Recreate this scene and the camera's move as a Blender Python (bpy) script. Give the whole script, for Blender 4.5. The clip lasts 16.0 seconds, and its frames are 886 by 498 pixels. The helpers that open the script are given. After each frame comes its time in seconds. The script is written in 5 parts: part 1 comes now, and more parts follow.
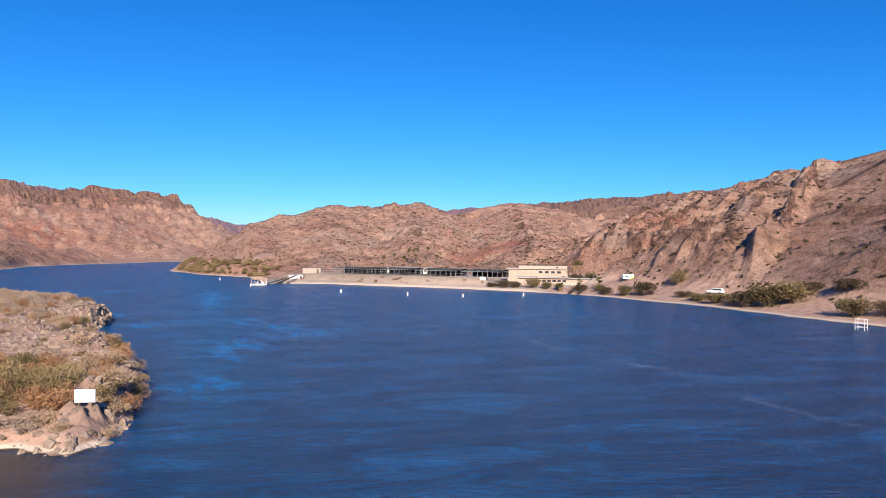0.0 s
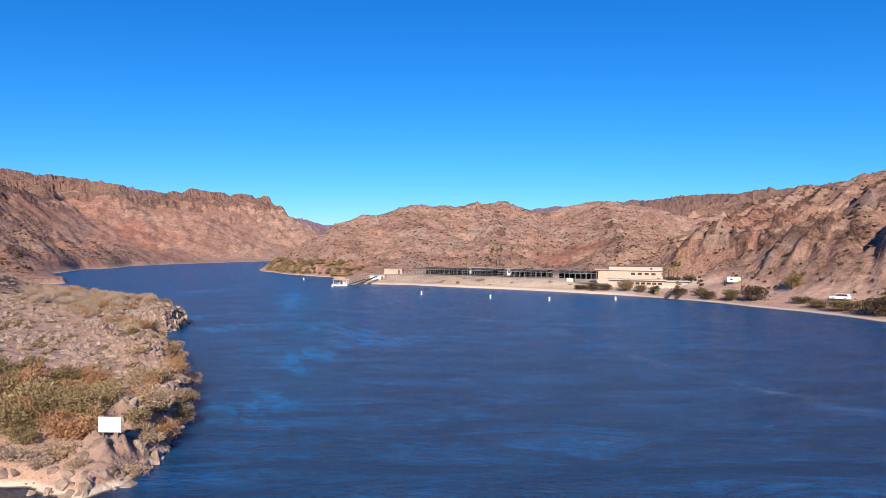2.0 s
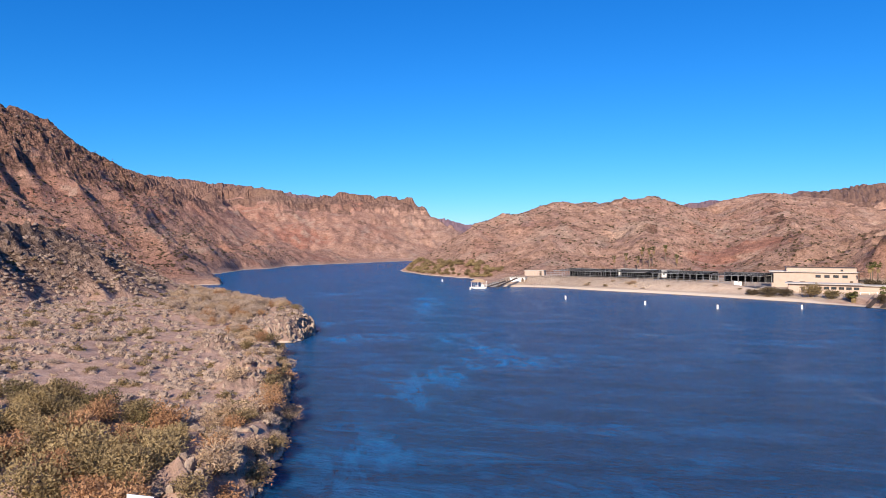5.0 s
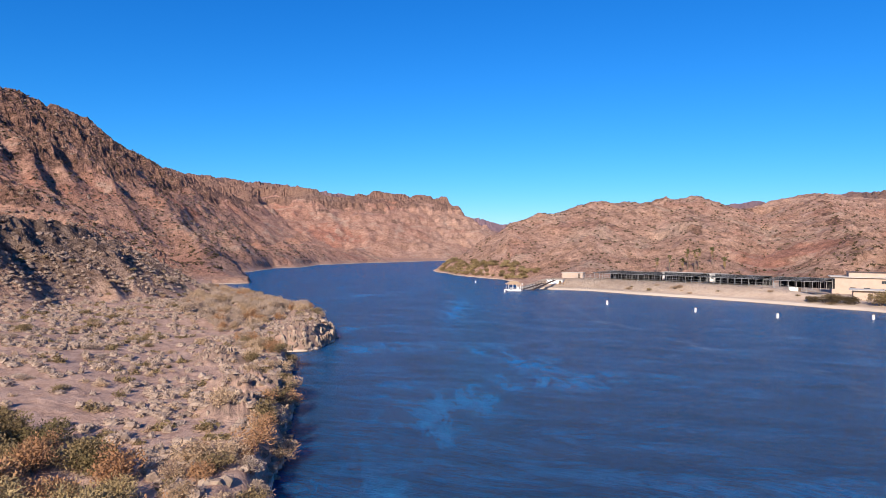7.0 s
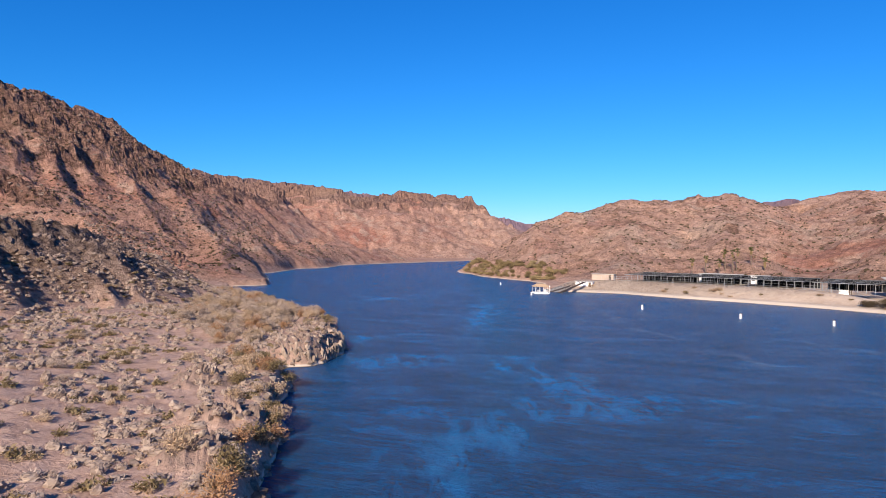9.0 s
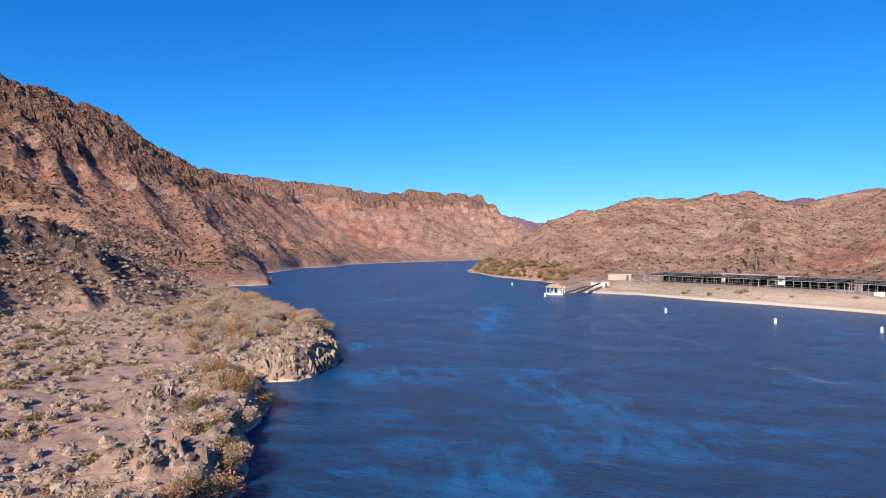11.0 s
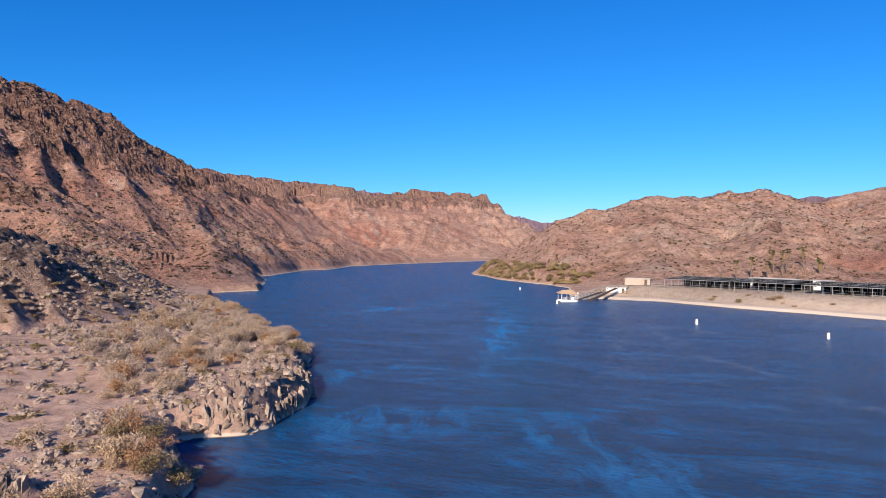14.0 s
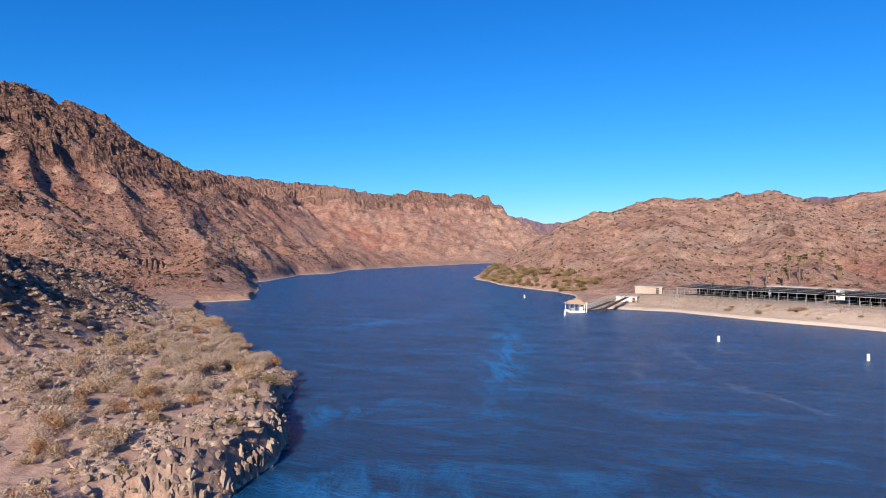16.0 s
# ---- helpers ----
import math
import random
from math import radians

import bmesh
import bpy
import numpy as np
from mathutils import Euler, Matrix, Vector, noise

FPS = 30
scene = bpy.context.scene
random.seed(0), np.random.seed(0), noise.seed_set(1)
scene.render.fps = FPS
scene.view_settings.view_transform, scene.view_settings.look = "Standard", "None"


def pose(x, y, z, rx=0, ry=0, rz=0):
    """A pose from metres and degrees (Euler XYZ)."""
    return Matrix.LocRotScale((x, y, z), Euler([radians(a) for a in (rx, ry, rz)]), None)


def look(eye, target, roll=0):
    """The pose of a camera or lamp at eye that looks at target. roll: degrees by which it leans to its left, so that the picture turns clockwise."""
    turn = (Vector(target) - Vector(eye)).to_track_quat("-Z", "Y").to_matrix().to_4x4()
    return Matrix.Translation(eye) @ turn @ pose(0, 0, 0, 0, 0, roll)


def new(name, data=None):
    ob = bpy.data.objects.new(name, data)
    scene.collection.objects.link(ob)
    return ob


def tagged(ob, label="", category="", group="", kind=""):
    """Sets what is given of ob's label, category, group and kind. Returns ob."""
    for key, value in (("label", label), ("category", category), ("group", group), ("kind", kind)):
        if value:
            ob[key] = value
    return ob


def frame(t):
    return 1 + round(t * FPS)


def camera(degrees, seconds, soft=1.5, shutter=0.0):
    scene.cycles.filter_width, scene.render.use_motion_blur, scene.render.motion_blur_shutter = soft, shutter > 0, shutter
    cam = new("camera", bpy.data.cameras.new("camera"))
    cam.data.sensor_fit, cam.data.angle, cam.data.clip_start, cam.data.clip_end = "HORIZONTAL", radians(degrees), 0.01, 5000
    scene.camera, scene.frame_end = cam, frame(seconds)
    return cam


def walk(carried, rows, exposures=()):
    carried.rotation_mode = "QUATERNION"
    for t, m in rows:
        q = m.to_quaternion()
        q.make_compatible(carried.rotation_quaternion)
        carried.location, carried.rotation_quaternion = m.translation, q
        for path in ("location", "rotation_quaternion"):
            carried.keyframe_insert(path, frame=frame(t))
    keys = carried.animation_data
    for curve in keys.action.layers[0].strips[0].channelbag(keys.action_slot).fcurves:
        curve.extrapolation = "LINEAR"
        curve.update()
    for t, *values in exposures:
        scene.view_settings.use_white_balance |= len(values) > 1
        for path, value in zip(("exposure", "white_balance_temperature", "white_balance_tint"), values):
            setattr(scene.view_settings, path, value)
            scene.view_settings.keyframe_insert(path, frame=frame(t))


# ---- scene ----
EXPOSURE = 0.67
cam = camera(70.6, 16.0, soft=0.65)
PATH = [
    (0, (-2.858, -1.499, 14.03), (-2.214, 0.394, 14.045), 0.6),
    (0.5, (-1.997, 0.919, 14.031), (-1.383, 2.822, 14.046), 0.6),
    (1, (-1.257, 3.355, 14.062), (-0.706, 5.278, 14.076), 0.6),
    (1.5, (-0.566, 5.741, 14.181), (-0.084, 7.682, 14.194), 0.6),
    (2, (0.053, 8.144, 14.352), (0.44, 10.106, 14.363), 0.6),
    (2.5, (0.585, 10.625, 14.549), (0.881, 12.603, 14.56), 0.6),
    (3, (1.027, 13.111, 14.71), (1.239, 15.1, 14.719), 0.6),
    (3.5, (1.404, 15.489, 14.874), (1.533, 17.485, 14.883), 0.6),
    (4, (1.671, 17.965, 15.013), (1.725, 19.964, 15.019), 0.6),
    (4.5, (1.862, 20.432, 15.074), (1.85, 22.431, 15.08), 0.6),
    (4.7, (1.946, 21.45, 15.074), (1.913, 23.45, 15.079), 0.4),
    (7, (1.993, 33.461, 15.281), (1.823, 35.454, 15.283), 0.7),
    (7.5, (2.033, 36.11, 15.386), (1.84, 38.1, 15.387), 0.6),
    (8, (2.13, 38.766, 15.546), (1.915, 40.755, 15.546), 0.6),
    (8.5, (2.103, 41.37, 15.687), (1.868, 43.356, 15.687), 0.6),
    (9, (1.898, 43.979, 15.682), (1.647, 45.964, 15.682), 0.6),
    (11.5, (0.746, 58.056, 15.444), (0.459, 60.035, 15.441), 0.6),
    (12, (0.445, 60.98, 15.422), (0.155, 62.959, 15.42), 0.5),
    (12.5, (0.044, 63.898, 15.413), (-0.247, 65.877, 15.409), 0.5),
    (13, (-0.319, 66.801, 15.648), (-0.612, 68.779, 15.644), 0.5),
    (13.5, (-0.599, 69.792, 15.966), (-0.893, 71.771, 15.963), 0.5),
    (14, (-0.881, 72.737, 16.364), (-1.178, 74.714, 16.361), 0.5),
    (14.5, (-1.201, 75.635, 16.862), (-1.5, 77.613, 16.859), 0.4),
    (15, (-1.567, 78.46, 17.384), (-1.867, 80.437, 17.382), 0.4),
    (15.5, (-1.807, 81.114, 17.909), (-2.109, 83.092, 17.907), 0.3),
    (16, (-2.109, 83.495, 18.459), (-2.412, 85.472, 18.458), 0.4),
]
walk(cam, [(t, look(e, g, r)) for t, e, g, r in PATH], exposures=[(0, EXPOSURE), (16, EXPOSURE)])

# ---- world, sun ----
SUN_DIR = Vector((-0.20, -0.98, 0.0)).normalized()
SUN_EL = radians(28)
world = bpy.data.worlds.new("world")
scene.world = world
world.use_nodes = True
wt = world.node_tree
sky = wt.nodes.new("ShaderNodeTexSky")
sky.sky_type = "NISHITA"
sky.sun_disc = False
sky.sun_elevation = SUN_EL
sky.sun_rotation = math.atan2(SUN_DIR.x, SUN_DIR.y)
sky.air_density, sky.dust_density, sky.ozone_density = 1.0, 0.05, 6.0
wt.nodes["Background"].inputs["Strength"].default_value = 0.0635
# deep desert blue: the haze-free air keeps little red overhead
split, join = wt.nodes.new("ShaderNodeSeparateColor"), wt.nodes.new("ShaderNodeCombineColor")
wt.links.new(sky.outputs["Color"], split.inputs[0])
for i, (power, gain) in enumerate(((2.0, 0.12), (1.12, 0.82), (0.9, 1.86))):
    up, by = wt.nodes.new("ShaderNodeMath"), wt.nodes.new("ShaderNodeMath")
    up.operation, by.operation = "POWER", "MULTIPLY"
    up.inputs[1].default_value, by.inputs[1].default_value = power, gain
    wt.links.new(split.outputs[i], up.inputs[0])
    wt.links.new(up.outputs[0], by.inputs[0])
    wt.links.new(by.outputs[0], join.inputs[i])
wt.links.new(join.outputs[0], wt.nodes["Background"].inputs["Color"])

sun_data = bpy.data.lights.new("sun", "SUN")
sun_data.energy, sun_data.angle, sun_data.color = 5.0, radians(0.53), (1.0, 0.85, 0.69)
sun = new("sun", sun_data)
sun.matrix_world = look(SUN_DIR * 400 * math.cos(SUN_EL) + Vector((0, 0, 400 * math.sin(SUN_EL))), (0, 0, 0))


# ---- numeric noise ----
def _hash(ix, iy, seed):
    h = (ix.astype(np.int64) * 374761393 + iy.astype(np.int64) * 668265263 + seed * 974634777) & 0xFFFFFFFF
    h = ((h ^ (h >> 13)) * 1274126177) & 0xFFFFFFFF
    return ((h ^ (h >> 16)) & 0xFFFF) / 65536.0


def gnoise(x, y, seed=0):
    """Gradient noise, about -1 to 1."""
    ix, iy = np.floor(x), np.floor(y)
    fx, fy = x - ix, y - iy
    u, v = fx * fx * fx * (fx * (fx * 6 - 15) + 10), fy * fy * fy * (fy * (fy * 6 - 15) + 10)

    def corner(dx, dy):
        a = _hash(ix + dx, iy + dy, seed) * 2 * np.pi
        return np.cos(a) * (fx - dx) + np.sin(a) * (fy - dy)
    low = corner(0, 0) * (1 - u) + corner(1, 0) * u
    high = corner(0, 1) * (1 - u) + corner(1, 1) * u
    return 1.5 * (low * (1 - v) + high * v)


def fbm(x, y, octaves=4, seed=0, gain=0.5):
    total, amp, norm = 0.0, 1.0, 0.0
    for o in range(octaves):
        total = total + amp * gnoise(x * 2 ** o + 17.3 * o, y * 2 ** o - 9.1 * o, seed + o)
        norm += amp
        amp *= gain
    return total / norm


def ridged(x, y, octaves=4, seed=0, gain=0.5):
    """Sharp crests and wide hollows, 0 to 1."""
    total, amp, norm, weight = 0.0, 1.0, 0.0, 1.0
    for o in range(octaves):
        r = (1 - np.abs(gnoise(x * 2 ** o + 5.7 * o, y * 2 ** o + 3.3 * o, seed + o))) ** 2 * weight
        total = total + amp * r
        weight = np.clip(r * 1.6, 0, 1)
        norm += amp
        amp *= gain
    return total / norm


def cells(x, y, seed=0):
    """One random height, 0 to 1, for each irregular cell of the plane."""
    ix, iy = np.floor(x), np.floor(y)
    best, value = np.full(x.shape, 1e9), np.zeros(x.shape)
    for dx in (-1, 0, 1):
        for dy in (-1, 0, 1):
            cx, cy = ix + dx, iy + dy
            d = (x - cx - _hash(cx, cy, seed)) ** 2 + (y - cy - _hash(cx, cy, seed + 1)) ** 2
            near = d < best
            best, value = np.where(near, d, best), np.where(near, _hash(cx, cy, seed + 2), value)
    return value


def smooth(a, b, x):
    t = np.clip((x - a) / (b - a), 0, 1)
    return t * t * (3 - 2 * t)


# ---- plan of the river ----
SHORE_LEFT = [(-95, -700), (-120, -200), (-125, -40), (-95, 22), (-50, 44), (-26, 50), (-17, 50), (-13, 46.5), (-10.5, 52), (-11, 63),
              (-11.6, 70), (-13.1, 77.4), (-15.3, 84.4), (-18, 95.5), (-22, 103.5), (-22.8, 108), (-23.4, 112.3), (-26.5, 115), (-30, 119), (-30.6, 121.2),
              (-28.6, 122.2), (-26, 123.6), (-24.8, 126), (-24.4, 134.5), (-25.4, 140), (-30.4, 150),
              (-34.2, 162), (-51, 183), (-60, 197), (-88, 232), (-114, 275), (-101, 290), (-113, 319), (-152, 400), (-151, 425),
              (-160, 478), (-150, 510), (-157, 590), (-140, 670), (-126, 712), (-103, 787), (-73, 880), (-20, 965), (120, 1040), (400, 1080)]
SHORE_RIGHT = [(400, 980), (150, 930), (60, 850), (35, 740), (15, 620), (-20, 540), (-42, 508), (-44, 494), (-36, 450), (-21, 408), (-8, 380), (6, 360),
               (12, 330), (10, 300), (17, 284), (27, 282), (38, 278), (53, 262), (73, 245), (85, 232), (95, 219), (105, 209), (112, 193), (117, 178),
               (119, 157), (123, 146), (123, 132), (121, 118), (121, 106), (123, 94), (127, 60), (138, 0), (150, -200), (150, -700)]
RIVER = np.array(SHORE_LEFT + SHORE_RIGHT, float)


def line_distance(x, y, pts):
    """Distance to a polyline, and where along it the nearest place lies (segment index plus fraction)."""
    best = np.full(x.shape, 1e9)
    where = np.zeros(x.shape)
    for i in range(len(pts) - 1):
        ax, ay = pts[i][0], pts[i][1]
        ex, ey = pts[i + 1][0] - ax, pts[i + 1][1] - ay
        f = np.clip(((x - ax) * ex + (y - ay) * ey) / (ex * ex + ey * ey), 0, 1)
        d = np.hypot(x - ax - f * ex, y - ay - f * ey)
        near = d < best
        best = np.where(near, d, best)
        where = np.where(near, i + f, where)
    return best, where


def shore_distance(x, y):
    """Metres from the waterline, positive on land."""
    pts = np.vstack([RIVER, RIVER[:1]])
    d, _ = line_distance(x, y, pts)
    inside = np.zeros(x.shape, bool)
    for (x1, y1), (x2, y2) in zip(pts[:-1], pts[1:]):
        cross = ((y1 > y) != (y2 > y)) & (x < (x2 - x1) * (y - y1) / (y2 - y1 + 1e-12) + x1)
        inside ^= cross
    d = np.where(inside, -d, d)
    quiet = 1 - 0.75 * (smooth(10, 25, x) * smooth(205, 225, y) * smooth(300, 285, y))
    bank = 1 - 0.45 * (smooth(-45, -35, x) * smooth(5, -5, x) * smooth(60, 75, y) * smooth(165, 150, y))
    return d + quiet * (fbm(x / 6, y / 6, 3, 3) * 1.3 * bank + fbm(x / 30, y / 30, 2, 8) * np.clip(np.hypot(x, y - 45) / 60 - 1.2, 0, 5))


# ---- hills: crest lines (x, y, height), fall of the flanks, spurs ----
# crest, slope near the crest, spur depth, spur spacing, roughness
HILLS = {
    "west_mountain": ([(-420, 250, 150), (-360, 350, 122), (-332, 424, 119), (-328, 440, 119), (-338, 468, 117), (-358, 524, 127), (-370, 601, 116),
                       (-370, 719, 99), (-362, 812, 89), (-350, 900, 84), (-420, 1050, 112)], 0.70, 8.0, 52.0, 1.0),
    "west_spur": ([(-340, 445, 106), (-270, 420, 55), (-226, 402, 40), (-168, 392, 17), (-150, 388, 5)], 0.55, 6.0, 30.0, 1.0),
    "west_spur_red": ([(-348, 500, 100), (-280, 470, 58), (-215, 448, 28), (-166, 432, 5)], 0.45, 6.0, 28.0, 1.0),
    "west_foot": ([(-122, 297, 9), (-150, 345, 14), (-180, 400, 22), (-180, 440, 18), (-187, 490, 16), (-187, 580, 18), (-172, 670, 15), (-150, 740, 14)], 0.42, 3.0, 20.0, 0.8),
    "west_spur_low": ([(-345, 330, 88), (-240, 325, 42), (-173, 284, 21), (-120, 287, 6)], 0.36, 5.0, 28.0, 0.8),
    "west_spur_far": ([(-365, 600, 100), (-270, 560, 50), (-200, 515, 19), (-165, 492, 6)], 0.42, 7.0, 36.0, 1.0),
    "dark_hill": ([(-230, 85, 50), (-150, 110, 33), (-98, 138, 21.5), (-92, 165, 18.0), (-99, 195, 16.0), (-101, 230, 9.0), (-104, 256, 4.5)], 0.55, 3.0, 14.0, 0.7),
    "mesa": ([(-560, 1180, 148), (-473, 1201, 138), (-419, 1221, 134), (-339, 1143, 119), (-281, 1159, 109), (-231, 1272, 126), (-188, 1280, 120),
              (-146, 1306, 122), (-108, 1320, 118), (-92, 1331, 96), (-72, 1350, 42), (60, 1450, 18), (400, 1420, 25)], 0.42, 16.0, 120.0, 1.2),
    "far_range": ([(-500, 2650, 190), (-300, 2640, 178), (-163, 2639, 161), (-60, 2643, 150), (30, 2644, 131), (160, 2680, 122), (400, 2700, 140)], 0.3, 26.0, 160.0, 1.0),
    "point_hill": ([(-36, 492, 5), (-10, 484, 20), (13, 482, 33), (37, 497, 42), (64, 525, 49), (85, 552, 54), (114, 588, 57), (137, 608, 61),
                    (156, 608, 62), (176, 613, 66), (197, 606, 61), (225, 600, 45)], 0.28, 10.0, 42.0, 0.6),
    "point_spur": ([(80, 540, 48), (66, 450, 32), (58, 390, 22), (48, 345, 11)], 0.36, 4.0, 26.0, 0.6),
    "middle_spur": ([(176, 610, 60), (140, 500, 42), (118, 420, 30), (104, 365, 15)], 0.36, 5.0, 26.0, 0.6),
    "middle_hill": ([(238, 650, 46), (254, 700, 60), (292, 705, 70), (326, 705, 76), (350, 640, 66), (390, 600, 48), (460, 640, 46)], 0.22, 9.0, 50.0, 0.6),
    "red_spur": ([(320, 680, 72), (240, 500, 40), (200, 400, 30), (160, 320, 17)], 0.34, 5.0, 26.0, 0.6),
    "east_hill": ([(300, 470, 14), (273, 392, 20), (270, 344, 32), (279, 324, 43), (284, 306, 50), (288, 273, 57), (298, 247, 62), (304, 229, 68),
                   (325, 180, 76), (350, 100, 84), (360, 0, 80)], 0.36, 12.0, 34.0, 0.8),
    "east_spur": ([(275, 320, 52), (225, 290, 40), (185, 255, 26), (160, 232, 16)], 0.45, 6.5, 22.0, 0.8),
    "east_spur_near": ([(290, 260, 60), (230, 225, 43), (185, 190, 30), (152, 162, 17)], 0.42, 6.5, 22.0, 0.8),
    "east_spur_last": ([(310, 200, 68), (240, 150, 46), (190, 120, 29), (155, 110, 14)], 0.42, 6.5, 22.0, 0.8),
    "plateau": ([(500, 1230, 84), (626, 1137, 84), (673, 1109, 83), (719, 1080, 81), (762, 1050, 76), (900, 950, 72)], 0.3, 14.0, 70.0, 1.0),
    "south_west": ([(-420, 250, 140), (-420, 0, 110), (-380, -300, 100), (-420, -700, 120)], 0.72, 10.0, 50.0, 1.0),
    "south_east": ([(360, 0, 80), (340, -250, 70), (400, -700, 100)], 0.35, 10.0, 50.0, 1.0),
    "south_far": ([(-900, -1400, 160), (0, -1500, 150), (900, -1300, 160)], 0.3, 18.0, 90.0, 1.0),
    "west_far": ([(-1500, -900, 220), (-1400, 400, 240), (-1100, 1500, 240), (-500, 2000, 190)], 0.25, 18.0, 110.0, 1.0),
    "east_far": ([(1400, -900, 200), (1300, 300, 180), (1200, 1400, 190), (800, 2200, 180)], 0.22, 18.0, 110.0, 1.0),
}


def hill_height(x, y):
    total, rib = np.full(x.shape, -40.0), np.zeros(x.shape)
    wx = x + 9 * fbm(x / 60, y / 60, 3, 21)
    wy = y + 9 * fbm(x / 60 + 40, y / 60, 3, 22)
    for n, (crest, slope, spur, spacing, rough) in enumerate(HILLS.values()):
        # only the land within reach of this crest
        reach = max(c[2] for c in crest) / slope * 1.35 + 2 * spur
        near = ((wx > min(c[0] for c in crest) - reach) & (wx < max(c[0] for c in crest) + reach)
                & (wy > min(c[1] for c in crest) - reach) & (wy < max(c[1] for c in crest) + reach))
        px, py = wx[near], wy[near]
        if not px.size:
            continue
        d, s = line_distance(px, py, crest)
        hs = np.interp(s, np.arange(len(crest)), [c[2] for c in crest])
        along = np.interp(s, np.arange(len(crest)), np.concatenate([[0], np.cumsum([math.dist(a[:2], b[:2]) for a, b in zip(crest, crest[1:])])]))
        away = smooth(0, spacing * 0.9, d)
        cut = ridged(along / spacing + fbm(px / spacing, py / spacing, 2, 60 + n) * 0.35, d / (spacing * 4.5) + n * 7.7, 3, 30 + n) - 0.45
        h = hs - slope * (d - 0.12 * d * d / (d + 140)) + spur * away * cut * 1.25
        on_top = smooth(-6, 2, h - total[near])
        rib[near] = rib[near] * (1 - on_top) + on_top * smooth(spacing * 0.5, spacing * 0.12, d)
        total[near] = np.logaddexp(total[near] / 2.2, h / 2.2) * 2.2
    return total, rib


def terrain(x, y, fine=True, rock=False):
    """Height of the land over the water and the distance from it; with rock, also how far bare broken rock takes the place of scree."""
    x, y = np.asarray(x, float), np.asarray(y, float)
    d = shore_distance(x, y)
    reach = np.hypot(x, y - 45)
    # banks
    left = 2.4 * smooth(-0.5, 1.7, d) + 2.4 * smooth(3, 40, d) + 0.5 * fbm(x / 14, y / 14, 3, 5) * smooth(2, 10, d)
    beach = smooth(62, 50, y) * smooth(-40, -16, x)
    left = left * (1 - 0.55 * beach * smooth(9, 2, d))
    dike = 0.85 * smooth(-0.4, 0.7, d) + (3.35 - 2.3 * smooth(90, 106, x)) * smooth(3.0, 13.0, d)
    shelf = 0.13 * np.clip(d, 0, 14) + 1.7 * smooth(9, 24, d) + 0.3 * fbm(x / 9, y / 9, 3, 6) * smooth(2, 9, d)
    on_dike = smooth(200, 212, y) * smooth(312, 296, y)
    right = dike * on_dike + shelf * (1 - on_dike)
    wild = 1.0 * smooth(-0.5, 3, d) + 1.5 * smooth(4, 40, d)
    mild = smooth(330, 300, y)
    bank = np.where(x < -5, left, right) * mild + wild * (1 - mild)
    # hills stand back from the bench of the yard
    hills, rib = hill_height(x, y)
    yard = np.minimum(smooth(200, 215, y), 1) * smooth(320, 302, y) * smooth(0, 12, x)
    hold = (smooth(2, 26, d) * mild + smooth(0, 7, d) * (1 - mild)) * (1 - yard) + yard * smooth(56, 80, d)
    hold = np.where((x > 60) & (y < 215), smooth(15, 38, d), hold)
    body = np.clip(hills - bank, 0, None)
    # no flank rises straight from the water
    cap = 1.0 + 0.9 * np.clip(d, 0, None)
    body = -np.logaddexp(-body / 3, -cap / 3) * 3
    body = np.clip(body, 0, None)
    z = bank + body * hold
    lift = smooth(1.0, 16, body * hold)
    if fine:
        crag = ridged(x / 17, y / 17, 4, 70, 0.6) - 0.42
        knob = ridged(x / 9.5, y / 9.5, 2, 85, 0.6) - 0.42
        small = ridged(x / 4.5, y / 4.5, 3, 80, 0.6) - 0.42
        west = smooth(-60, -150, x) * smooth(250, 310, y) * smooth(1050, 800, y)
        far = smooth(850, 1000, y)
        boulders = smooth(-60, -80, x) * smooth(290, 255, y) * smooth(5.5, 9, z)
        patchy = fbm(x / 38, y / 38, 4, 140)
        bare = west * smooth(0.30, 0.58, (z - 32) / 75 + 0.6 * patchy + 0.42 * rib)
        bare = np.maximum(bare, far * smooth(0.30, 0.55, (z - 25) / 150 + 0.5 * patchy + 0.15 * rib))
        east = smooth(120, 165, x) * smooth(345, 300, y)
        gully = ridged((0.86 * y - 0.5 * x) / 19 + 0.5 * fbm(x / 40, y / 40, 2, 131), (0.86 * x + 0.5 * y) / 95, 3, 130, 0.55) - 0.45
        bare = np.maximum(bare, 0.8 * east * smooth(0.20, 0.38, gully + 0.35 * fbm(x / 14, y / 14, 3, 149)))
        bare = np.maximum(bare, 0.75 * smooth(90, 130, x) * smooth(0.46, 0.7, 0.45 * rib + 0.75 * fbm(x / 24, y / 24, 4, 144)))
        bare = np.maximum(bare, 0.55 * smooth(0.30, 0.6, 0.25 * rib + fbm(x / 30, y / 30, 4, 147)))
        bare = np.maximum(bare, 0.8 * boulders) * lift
        z = z + lift * (crag * (1.3 + 2.2 * bare + 1.5 * far) + small * (0.45 + 1.0 * bare) + knob * (0.5 + 1.6 * bare) + (ridged(x / 55, y / 55, 3, 90) - 0.45) * (6 + 2 * west + 3 * far))
        # broken blocks and steps where the rock is bare
        wx, wy = x + 2.5 * fbm(x / 8, y / 8, 2, 151), y + 2.5 * fbm(x / 8, y / 8, 2, 152)
        tall = (0.30 + 0.30 * west) * (1 - 0.25 * boulders) * (1 - far) * (1 - 0.75 * smooth(0.4, 0.95, rib)) * smooth(900, 550, y)
